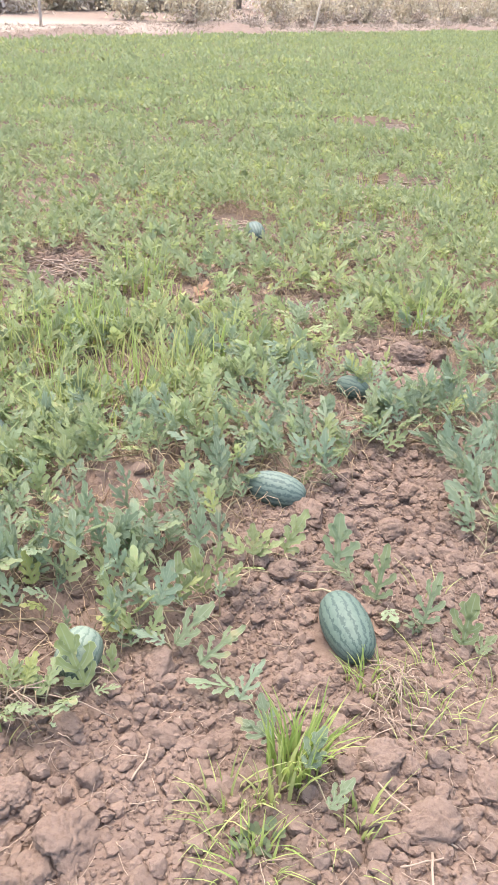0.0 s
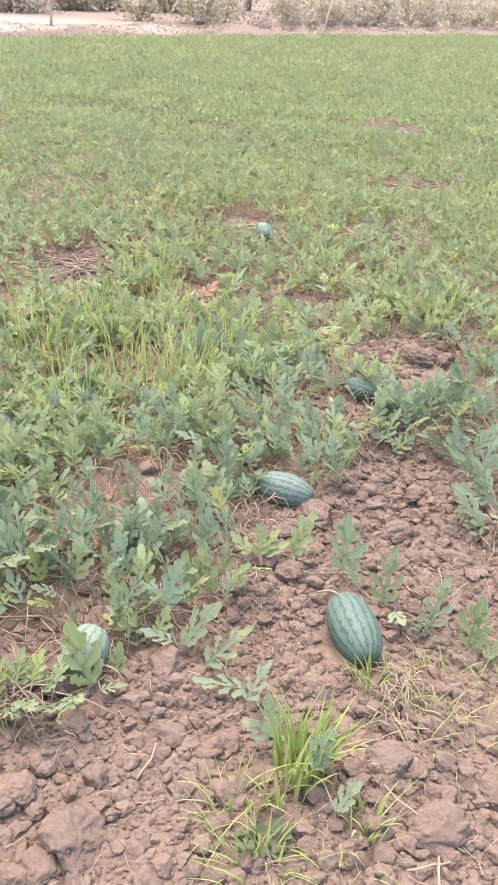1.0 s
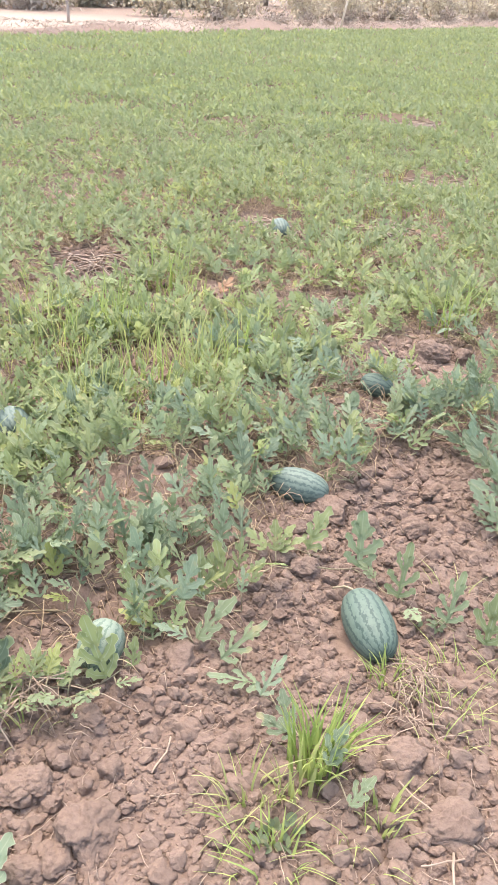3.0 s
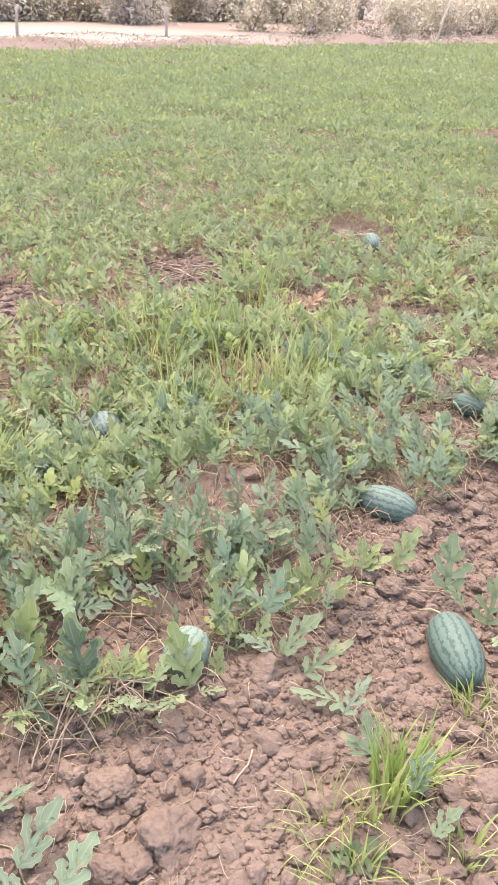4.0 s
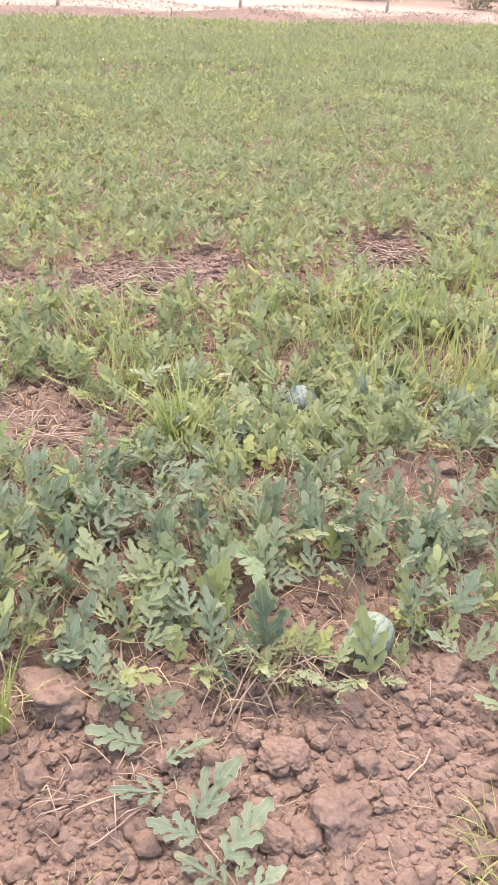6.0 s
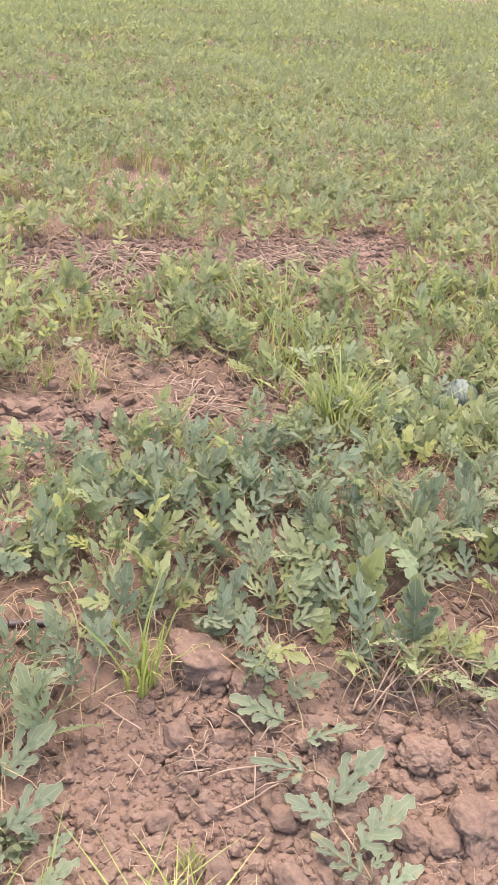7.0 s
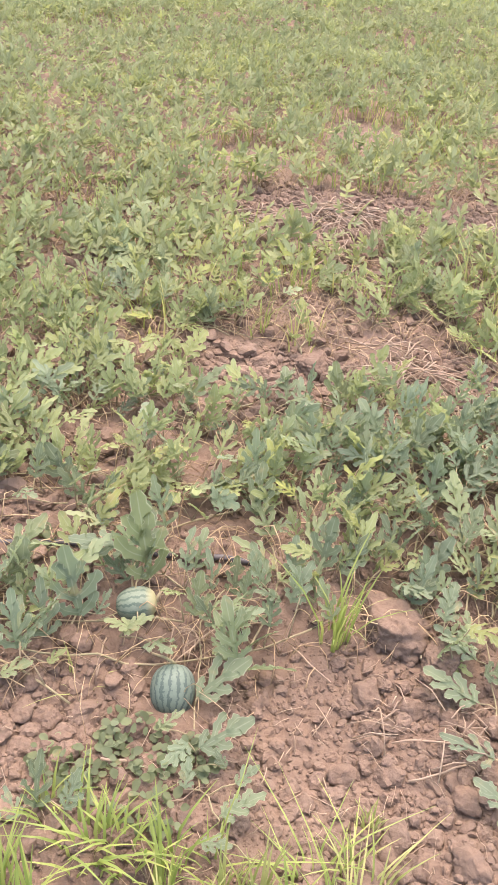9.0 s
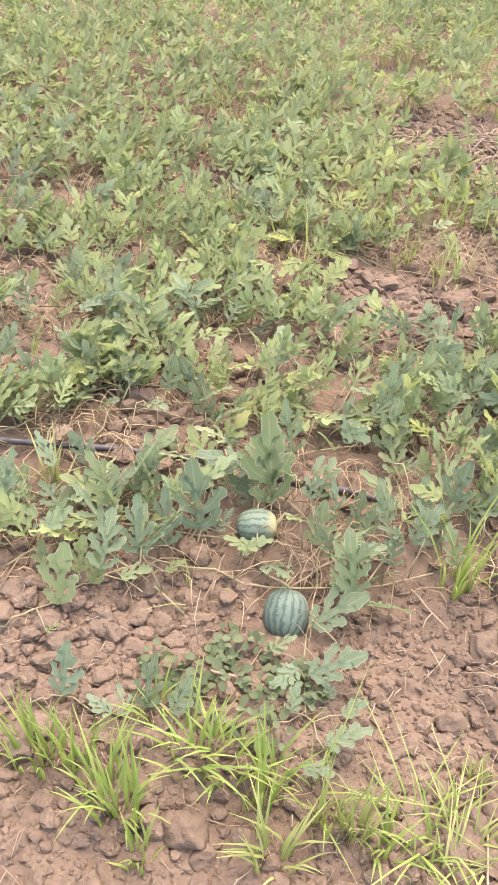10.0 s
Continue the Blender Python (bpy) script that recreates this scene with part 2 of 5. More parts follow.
M_YELLOWLEAF = leaf_material("yellow_green_leaf", (0.205, 0.248, 0.122), (0.25, 0.282, 0.12), (0.32, 0.335, 0.12))
M_DULL = leaf_material("pale_edged_leaf", (0.13, 0.20, 0.12), (0.18, 0.25, 0.15), (0.22, 0.30, 0.14))
M_WEED = leaf_material("weed_leaf", (0.125, 0.155, 0.098), (0.155, 0.185, 0.105), (0.18, 0.21, 0.11), islands=True)
M_STEM = plain_material("vine_stem", (0.21, 0.20, 0.11), (0.30, 0.24, 0.15), 14)
M_GRASS = blade_material("fresh_grass", (0.20, 0.285, 0.075), (0.34, 0.395, 0.118), 0.42)
M_DRYGRASS = blade_material("yellowing_grass", (0.32, 0.38, 0.10), (0.50, 0.47, 0.20), 0.4)
M_BLADE = blade_material("fresh_blade", (0.20, 0.285, 0.07), (0.33, 0.385, 0.11), 0.42, False)
M_DRYBLADE = blade_material("yellowing_blade", (0.25, 0.305, 0.09), (0.37, 0.375, 0.15), 0.4, False)
M_STRAW = blade_material("dry_straw", (0.22, 0.155, 0.11), (0.35, 0.265, 0.185), 0.1)
M_TAN = blade_material("tan_stems", (0.30, 0.205, 0.12), (0.48, 0.37, 0.22), 0.15)
M_BANK = blade_material("bank_straw", (0.20, 0.155, 0.115), (0.30, 0.24, 0.18), 0.2)
M_MELON = melon_material("dark_striped_rind", (0.092, 0.128, 0.096), (0.042, 0.068, 0.054), 16, 0.50)
M_MELON2 = melon_material("mottled_rind", (0.118, 0.155, 0.122), (0.056, 0.084, 0.070), 17, 0.45)
M_MELON3 = melon_material("pale_striped_rind", (0.165, 0.205, 0.150), (0.085, 0.124, 0.088), 14, 0.5)
M_MELON4 = melon_material("yellow_spotted_rind", (0.155, 0.195, 0.145), (0.076, 0.112, 0.086), 14, 0.4, spot=True)
M_HOSE = plain_material("black_hose", (0.035, 0.033, 0.036), (0.085, 0.078, 0.08), 30, 0.55, 0.1)
M_DEAD = plain_material("dead_leaf", (0.23, 0.125, 0.07), (0.33, 0.20, 0.115), 40, 0.8)
M_POLE = plain_material("pale_bamboo", (0.56, 0.47, 0.36), (0.68, 0.59, 0.47), 9, 0.7, 0.2)
# Bark, tree and shrub leaves are lightened: distance haze put into base colours.
M_BARK = plain_material("grey_bark", (0.26, 0.215, 0.18), (0.36, 0.31, 0.26), 12, 0.9, 0.6)
M_TREE = blade_material("haze_paled_tree_leaf", (0.46, 0.40, 0.33), (0.58, 0.52, 0.44), 0.55)
M_SHRUB = blade_material("haze_paled_dry_shrub_leaf", (0.36, 0.31, 0.22), (0.50, 0.44, 0.31), 0.35)


# ---------------------------------------------------------------- mesh helpers
def mesh_of(name, V, F, mat, smooth=True, rim=None):
    me = bpy.data.meshes.new(name)
    V = np.asarray(V, float).reshape(-1, 3)
    me.from_pydata(V.tolist(), [], [tuple(f) for f in F])
    if smooth:
        me.polygons.foreach_set("use_smooth", [True] * len(me.polygons))
    if rim is not None:
        me.attributes.new("rim", "FLOAT", "POINT").data.foreach_set("value", np.asarray(rim, np.float32))
    me.materials.append(mat)
    me.update()
    return me


def thing(name, V, F, mat, label, category, kind="", smooth=True, rim=None, group=""):
    return tagged(new(name, mesh_of(name, V, F, mat, smooth, rim)), label, category, group, kind)


def part(name, me, parent, m=None, label=""):
    ob = new(name, me)
    ob.parent = parent
    if m is not None:
        ob.matrix_basis = m
    return tagged(ob, label)


class Batch:
    """Gathers copies of templates into one mesh."""

    def __init__(self):
        self.V, self.F, self.R, self.count = [], [], [], 0

    def put(self, V, F, rim=None):
        V = np.asarray(V, float)
        self.V.append(V)
        self.F.extend([tuple(i + self.count for i in f) for f in F])
        self.R.append(np.zeros(len(V)) if rim is None else rim)
        self.count += len(V)

    def many(self, V, F, rim, mats, spots):
        """Template V, F at every 3 x 3 matrix of mats and every place of spots."""
        V = np.asarray(V, float)
        k = len(mats)
        if not k:
            return
        W = np.einsum("kij,vj->kvi", mats, V) + spots[:, None, :]
        self.V.append(W.reshape(-1, 3))
        base = np.arange(k) * len(V) + self.count
        for f in F:
            self.F.extend(map(tuple, (base[:, None] + np.array(f)[None, :]).tolist()))
        self.R.append(np.tile(rim if rim is not None else np.zeros(len(V)), k))
        self.count += k * len(V)

    def thing(self, name, mat, label, category, kind="", smooth=True):
        return thing(name, np.concatenate(self.V), self.F, mat, label, category, kind, smooth, np.concatenate(self.R))


def tube(points, radii, sides=5):
    P = np.asarray(points, float)
    radii = np.broadcast_to(radii, (len(P),))
    V, F = [], []
    for i, p in enumerate(P):
        d = P[min(i + 1, len(P) - 1)] - P[max(i - 1, 0)]
        d = d / (np.linalg.norm(d) + 1e-9)
        a = np.cross(d, (0.13, 0.21, 0.97) if abs(d[2]) < 0.9 else (1, 0, 0))
        a /= np.linalg.norm(a)
        b = np.cross(d, a)
        for k in range(sides):
            w = 2 * math.pi * k / sides
            V.append(p + radii[i] * (a * math.cos(w) + b * math.sin(w)))
    for i in range(len(P) - 1):
        for k in range(sides):
            k2 = (k + 1) % sides
            F.append((i * sides + k, i * sides + k2, (i + 1) * sides + k2, (i + 1) * sides + k))
    F.append(tuple(range(sides))[::-1])
    F.append(tuple(range((len(P) - 1) * sides, len(P) * sides)))
    return V, F


def leaf_shape(seed, pairs=3, ends=5, wide=1.0, cup=0.10, droop=0.12, ruffle=0.02):
    """A deeply lobed leaf, 1 long along +y from its base, facing +z: a narrow blade along the midrib with a
    spoon-shaped tip, and pairs of blunt rounded lobes that bend forward. The rim value is 1 on the edge and below 0 on the veins."""
    r = random.Random(seed)
    V, F, R = [], [], []

    def lobe(y0, angle, length, width, stations, side, inner):
        first = len(V)
        x, y, a, last = 0.0, y0, angle, 0.0
        for k, (u, w) in enumerate(stations):
            x += math.sin(a) * length * (u - last)
            y += math.cos(a) * length * (u - last)
            last = u
            a -= 0.16 * side * (u > 0)
            for c in (-1, 0, 1):
                q = c * w * width * wide * (r.uniform(0.74, 1.18) if 0 < u < 1 else 1)
                px, py = x + q * math.cos(a), y - q * math.sin(a)
                z = cup * (abs(px) * 0.8 + abs(q) * 1.2) - droop * py * py + (ruffle * r.uniform(-1, 1.6) if c else 0) - 0.5 * droop * abs(px)
                V.append((px, py, z + 0.004 * side))
                R.append(-0.6 if c == 0 else (0.3 if u < inner else 1.0))
        for k in range(len(stations) - 1):
            q = first + 3 * k
            F.extend([(q, q + 1, q + 4, q + 3), (q + 1, q + 2, q + 5, q + 4)])

    plan = [(0.05, 1.18, 0.33, 0.064), (0.27, 0.98, 0.43, 0.070), (0.50, 0.74, 0.33, 0.060)] if pairs == 3 else [(0.12, 1.1, 0.38, 0.082), (0.40, 0.84, 0.40, 0.075)]
    profile = {5: ((0, 0.7), (0.32, 0.58), (0.50, 1.08), (0.64, 0.62), (0.82, 1.0), (0.94, 0.66), (1.0, 0.2)), 3: ((0, 0.6), (0.66, 1.0), (1.0, 0.42)), 2: ((0, 0.55), (0.9, 0.95))}[ends]
    spine = {5: ((0, 0.12), (0.2, 0.42), (0.45, 0.46), (0.64, 0.50), (0.75, 1.05), (0.82, 0.74), (0.90, 0.82), (0.96, 0.5), (1.0, 0.15)), 3: ((0, 0.2), (0.5, 0.55), (0.8, 1.0), (1.0, 0.3)), 2: ((0, 0.25), (0.7, 0.85), (1.0, 0.3))}[ends]
    lobe(0, r.uniform(-0.06, 0.06), 1.0, 0.108, spine, 0, 0.7)
    for y0, angle, length, width in plan:
        for side in (-1, 1):
            lobe(y0 + r.uniform(-0.03, 0.03), side * (angle + r.uniform(-0.14, 0.14)), length * r.uniform(0.78, 1.12), width * r.uniform(0.88, 1.15), profile, side, 0.36)
    return np.array(V), F, np.array(R)


LEAVES_NEAR = [leaf_shape(k + 1, 3, 5, 0.82 + 0.12 * (k % 5), 0.03 + 0.07 * (k % 3), 0.03 + 0.12 * (k % 3), 0.026) for k in range(12)]
LEAVES_SLIM = [leaf_shape(k + 40, 2, 2, 1.05, 0.12, 0.08 + 0.12 * (k % 2), 0.03) for k in range(6)]
LEAVES_MID = [leaf_shape(k + 20, 2, 3, 1.0, 0.12, 0.08 + 0.12 * (k % 2), 0.03) for k in range(6)]
TRI = (np.array([(-0.26, 0.35, 0.03), (0.0, 0.0, 0.0), (0.26, 0.35, 0.03), (0.13, 0.7, -0.02), (0.0, 1.0, -0.1), (-0.13, 0.7, -0.02), (0.0, 0.5, 0.0)]),
       [(0, 1, 2, 6), (6, 2, 3, 4), (6, 4, 5, 0)], np.zeros(7))
TRI2 = (np.array([(0, 0, 0), (0.30, 0.30, 0.05), (0.10, 0.42, 0.0), (0.20, 0.68, 0.0), (0.0, 1.0, -0.12), (-0.20, 0.68, 0.0), (-0.10, 0.42, 0.0), (-0.30, 0.30, 0.05)]),
        [(0, 1, 2), (0, 2, 6), (0, 6, 7), (6, 2, 3, 4), (6, 4, 5)], np.zeros(8))
LEAF_MESHES = [mesh_of("leaf", V, F, M_LEAF, True, R) for V, F, R in LEAVES_NEAR]
BLUE_LEAVES = [mesh_of("leaf", V, F, M_BLUELEAF, True, R) for V, F, R in LEAVES_NEAR]
YELLOW_LEAVES = [mesh_of("leaf", V, F, M_YELLOWLEAF, True, R) for V, F, R in LEAVES_NEAR]
PALE_LEAVES = [mesh_of("leaf", V, F, M_DULL, True, R) for V, F, R in (leaf_shape(k + 70, 2, 5, 2.0, 0.1, 0.25, 0.03) for k in range(4))]


def leaf_turn(az, up, twist):
    """Rows of the turn that sends a leaf's length to azimuth az and elevation up, with its face twisted."""
    return (Matrix.Rotation(az, 3, "Z") @ Matrix.Rotation(up, 3, "X") @ Matrix.Rotation(twist, 3, "Y"))


def turns(az, up, twist, size):
    """The same for arrays."""
    ca, sa, cu, su, ct, st = np.cos(az), np.sin(az), np.cos(up), np.sin(up), np.cos(twist), np.sin(twist)
    z = np.zeros_like(az)
    o = np.ones_like(az)
    A = np.array([[ca, -sa, z], [sa, ca, z], [z, z, o]]).transpose(2, 0, 1)
    U = np.array([[o, z, z], [z, cu, -su], [z, su, cu]]).transpose(2, 0, 1)
    T = np.array([[ct, z, st], [z, o, z], [-st, z, ct]]).transpose(2, 0, 1)
    return A @ U @ T * np.asarray(size)[:, None, None]


# ---------------------------------------------------------------- ground
def spread(lo, hi, fine, limit, growth):
    mid = list(np.arange(lo, hi, fine))
    for sign, start in ((-1, lo), (1, hi)):
        q, gap, side = start, fine, []
        while abs(q) < limit:
            side.append(q)
            gap *= growth
            q += sign * gap
        side.append(sign * limit)
        mid = side[::-1] + mid[1:] if sign < 0 else mid + side
    return np.array(mid)


def build_ground():
    gx, gy = spread(-2.9, 0.95, 0.0122, 3000, 1.22), spread(-0.1, 3.2, 0.0122, 3000, 1.22)
    X, Y = np.meshgrid(gx, gy)
    Z = height(X, Y)
    V = np.stack([X, Y, Z], -1).reshape(-1, 3)
    w, h = len(gx), len(gy)
    i = np.arange(w * h).reshape(h, w)
    F = np.stack([i[:-1, :-1], i[:-1, 1:], i[1:, 1:], i[1:, :-1]], -1).reshape(-1, 4).tolist()
    g = thing("ground", V, F, M_GROUND, "dry reddish-brown crumbly field soil with pale stubble beyond", "ground", "structure")
    n = across(X, Y).ravel()
    dry = step(EDGE + 2.4, EDGE + 3.3, n) * (1 - 0.4 * step(EDGE + 9, EDGE + 12, n))
    dry = dry * (1 - 0.7 * step(17, 23, along(X, Y).ravel()))
    g.data.attributes.new("dry", "FLOAT", "POINT").data.foreach_set("value", dry.astype(np.float32))


build_ground()


class Chart:
    """A function of the plan, sampled once on a grid for quick look-up."""

    def __init__(self, func, gap):
        self.func, self.gap = func, gap
        X, Y = np.meshgrid(np.arange(-5.0, 2.4, gap), np.arange(-1.6, 8.0, gap), indexing="ij")
        self.rows = func(X, Y).tolist()
        self.wide, self.deep = X.shape

    def __call__(self, x, y):
        u, v = (x + 5.0) / self.gap, (y + 1.6) / self.gap
        i, j = math.floor(u), math.floor(v)
        if i < 0 or j < 0 or i + 1 >= self.wide or j + 1 >= self.deep:
            return float(self.func(x, y))
        u, v, a, b = u - i, v - j, self.rows[i], self.rows[i + 1]
        return (a[j] * (1 - v) + a[j + 1] * v) * (1 - u) + (b[j] * (1 - v) + b[j + 1] * v) * u


level_at, cover_at = Chart(height, 0.0125), Chart(cover, 0.025)


def on(x, y, lift=0.0):
    return Vector((x, y, level_at(x, y) + lift))


# ---------------------------------------------------------------- watermelons
def melon(x, y, length, width, az, tilt, mat, label, sink=0.012, stalk_end=1):
    """An oblong watermelon lying on the soil, its long axis along az (degrees)."""
    r = random.Random(int(1000 * (x + 5 * y)))
    V, F = [], []
    rings, sides = 22, 32
    for i in range(rings + 1):
        th = math.pi * i / rings
        cx = -math.cos(th)
        for k in range(sides):
            ph = 2 * math.pi * k / sides
            rad = width / 2 * math.sin(th) ** 0.74 * (1 + 0.012 * math.cos(10 * ph)) * (1 + 0.03 * cx)
            V.append((length / 2 * cx, rad * math.sin(ph), rad * math.cos(ph) * (0.96 if math.cos(ph) < 0 else 1)))
    for i in range(rings):
        for k in range(sides):
            k2 = (k + 1) % sides
            F.append((i * sides + k, i * sides + k2, (i + 1) * sides + k2, (i + 1) * sides + k))
    base = on(x, y, width / 2 - sink)
    ob = new("watermelon")
    ob.matrix_basis = Matrix.Translation(base) @ Matrix.Rotation(radians(az), 4, "Z") @ Matrix.Rotation(radians(-tilt), 4, "Y")
    tagged(ob, label, "watermelon", "watermelons in the field")
    part("rind", mesh_of("rind", V, F, mat), ob)
    e = stalk_end * length / 2
    pts = [(e * 0.98, 0, 0), (e * 1.10, 0.006, 0.012), (e * 1.25, 0.022, 0.008), (e * 1.40, 0.05, -0.01)]
    part("stalk", mesh_of("stalk", *tube(pts, (0.006, 0.004, 0.003, 0.003)), M_STEM), ob, None, "dry green-brown stalk")
    scar = [(-e * 0.985, 0, 0), (-e * 1.0, 0, 0), (-e * 1.012, 0, 0)]
    part("blossom_scar", mesh_of("blossom_scar", *tube(scar, (0.007, 0.006, 0.003), 7), M_STRAW), ob)
    return ob


melon(0.287, 1.755, 0.235, 0.132, 108, 3, M_MELON, "dark green striped oblong watermelon lying on bare red soil")
melon(0.075, 2.37, 0.20, 0.118, 160, 0, M_MELON2, "dark green striped watermelon half under vine leaves beside clods", stalk_end=1)
melon(-0.39, 1.535, 0.135, 0.112, 75, 20, M_MELON3, "pale green striped watermelon behind a vine leaf", stalk_end=-1)
melon(-1.02, 2.68, 0.16, 0.13, 120, 0, M_MELON2, "pale striped watermelon hidden among green vine leaves", sink=0.015)
melon(-1.18, 0.565, 0.108, 0.098, 140, 35, M_MELON2, "mottled dark green watermelon on soil by a creeping vine tip", sink=0.034)
melon(-1.402, 0.622, 0.094, 0.081, 57, 5, M_MELON4, "green watermelon with a pale yellow spot in the vine row", sink=0.02)
melon(-0.18, 5.57, 0.17, 0.125, 110, 15, M_MELON2, "pale green watermelon in straw further along the field")
melon(0.36, 3.13, 0.14, 0.10, 150, 0, M_MELON, "dark striped watermelon under leaves beside broken clods")


# ---------------------------------------------------------------- clods
def ico(level):
    bm = bmesh.new()
    bmesh.ops.create_icosphere(bm, subdivisions=level, radius=1)
    V = np.array([v.co[:] for v in bm.verts])
    F = [tuple(v.index for v in f.verts) for f in bm.faces]
    bm.free()
    return V, F


ICO = {k: ico(k) for k in (1, 2, 3, 4, 5)}


def lump(level, seed, rough=0.35, cuts=7, bite=0.8):
    """A broken lump of soil: a sphere cut by random planes, then roughened at four scales and cracked."""
    r = np.random.RandomState(seed)
    V, F = ICO[level]
    V = V.copy()
    for _ in range(cuts):
        d = r.normal(size=3)
        d /= np.linalg.norm(d)
        over = np.clip(V @ d - r.uniform(0.45, 0.8), 0, None)
        V -= over[:, None] * d * bite
    shift = Vector(r.uniform(-40, 40, 3))
    for k, p in enumerate([Vector(v) for v in V]):
        f = sum(am * noise.noise(p * sc + shift) for sc, am in ((1.5, 0.45), (3.4, 0.30), (7.5, 0.20), (15.0, 0.12)))
        crack = abs(noise.noise(p * 2.3 - shift))
        V[k] *= 1 + rough * (f - 0.30 * max(0.0, 1 - crack / 0.06))
    return V, F


def clod(x, y, size, seed, label="large rough clod of dry red soil", flat=0.64, az=0.0):
    V, F = lump(5 if size > 0.08 else 4, seed, 0.42, 9, 0.7)
    V = V * np.array((1.0, 0.85, flat)) * size / 2
    ob = thing("soil_clod", V, F, M_BIGCLOD, label, "soil clod", group="clods on the bare soil")
    ob.matrix_basis = Matrix.Translation(on(x, y, size * flat * 0.10)) @ Matrix.Rotation(az, 4, "Z")
    return ob


BIG = [(0.43, 1.17, 0.17), (-0.31, 1.08, 0.17), (-1.0, 1.06, 0.215), (-0.87, 1.09, 0.13), (-0.44, 1.17, 0.10), (-0.35, 1.01, 0.10),
       (-0.47, 1.16, 0.11), (0.18, 2.29, 0.16), (0.03, 2.03, 0.10), (0.10, 2.00, 0.10), (-0.19, 1.56, 0.12), (0.30, 2.22, 0.10),
       (0.78, 3.60, 0.16), (0.62, 3.58, 0.20), (-0.86, 1.07, 0.10), (-0.90, 1.20, 0.09), (-1.32, 0.29, 0.07), (-1.37, 0.33, 0.06),
       (-1.95, 1.72, 0.16), (-2.10, 1.60, 0.10), (-1.80, 1.80, 0.10), (-2.75, 2.70, 0.12), (-2.60, 2.95, 0.10), (-0.83, 0.93, 0.075),
       (-0.76, 0.98, 0.06), (0.58, 1.30, 0.10), (0.34, 1.32, 0.12), (-0.22, 1.33, 0.055), (-0.37, 1.35, 0.09), (-0.62, 1.25, 0.09),
       (0.45, 2.25, 0.12), (0.62, 2.12, 0.10), (0.52, 2.45, 0.11), (-0.62, 0.86, 0.075), (-1.05, 0.68, 0.06), (-0.40, 0.98, 0.10),
       (-0.10, 1.22, 0.06), (-0.70, 1.42, 0.10), (-0.55, 1.48, 0.09), (-1.45, 0.82, 0.11)]
for k, (cx, cy, cs) in enumerate(BIG):
    clod(cx, cy, cs, k + 3, az=k * 1.7)


def packed(cell, fill, r, s_range, n_range):
    """Places of a jittered grid over the bare soil."""
    s, n = np.meshgrid(np.arange(*s_range, cell), np.arange(*n_range, cell))
    s, n = (s + r.uniform(-0.45, 0.45, s.shape) * cell).ravel(), (n + r.uniform(-0.45, 0.45, n.shape) * cell).ravel()
    x, y = s * US[0] + n * UN[0], s * US[1] + n * UN[1]
    keep = (r.rand(len(x)) < fill * np.clip(1.15 - cover(x, y), 0.0, 1)) & (y > -0.3) & (x < 0.35 * y + 0.65 + 0.3 * vnoise(x * 3, y * 3))
    for a, b, q in ((0.287, 1.755, 0.10), (-1.15, 0.555, 0.07), (-0.385, 1.53, 0.07)):
        keep &= (x - a) ** 2 + (y - b) ** 2 > q * q
    return x[keep], y[keep]


def crumbs():
    """Clods packed over the bare ground: a loose layer of fist-sized ones, lumps and crumbs between them."""
    r = np.random.RandomState(8)
    shapes = [mesh_of("soil_clod", lump(4, 900 + q, 0.45, 10, 0.75)[0] * np.array((1, r.uniform(0.75, 0.95), r.uniform(0.65, 0.8))), ICO[4][1], M_BIGCLOD) for q in range(10)]
    x, y = packed(0.08, 0.32, r, (-0.95, 2.9), (-0.15, 1.6))
    for k in range(len(x)):
        q = 0.019 + 0.026 * r.rand() ** 1.7
        ob = tagged(new("soil_clod", shapes[k % 10]), "rough fist-sized clod of dry red soil", "soil clod", "clods on the bare soil")
        ob.matrix_basis = Matrix.Translation(on(x[k], y[k], q * 0.05)) @ Euler((r.uniform(-0.4, 0.4), r.uniform(-0.4, 0.4), r.uniform(0, 6.28))).to_matrix().to_4x4() @ Matrix.Scale(q, 4)
    for name, cell, fill, small, large, level, power, first in (("small_clods", 0.0265, 0.94, 0.007, 0.027, 2, 1.7, 120), ("soil_crumbs", 0.0130, 0.97, 0.0035, 0.0095, 1, 1.4, 100)):
        x, y = packed(cell, fill, r, (-1.0, 2.9), (-0.15, 1.65))
        x2, y2 = packed(cell * (1.7 if level == 1 else 1.15), fill, r, (-2.2, 4.4), (1.65, 4.4))
        x, y = np.concatenate([x, x2]), np.concatenate([y, y2])
        lot = vnoise(x * 3.1, y * 3.1 + 70)
        size = (small + (large - small) * r.rand(len(x)) ** power) * (0.92 + 0.5 * lot) * np.where(across(x, y) > 1.65, 1.3, 1.0)
        z = height(x, y) + size * r.uniform(-0.15, 0.2, len(x))
        b = Batch()
        kind = r.randint(0, 8, len(x))
        large_ones = (size > 0.0155) & (across(x, y) < 1.65)
        for q in range(8):
            flat = np.array((1, r.uniform(0.7, 0.95), r.uniform(0.65, 0.85)))
            for fine in (False, True):
                V, F = lump(level + fine, first + q, 0.45, 9, 0.75)
                m = (kind == q) & (large_ones == fine)
                c = m.sum()
                mats = turns(r.uniform(0, 6.28, c), r.uniform(-0.5, 0.5, c), r.uniform(-0.5, 0.5, c), size[m])
                b.many(V * flat, F, None, mats, np.stack([x[m], y[m], z[m]], -1))
        b.thing(name, M_CLOD, "dry red soil crumbs and small clods on the ground", "soil crumbs", "stuff", smooth=False)


crumbs()


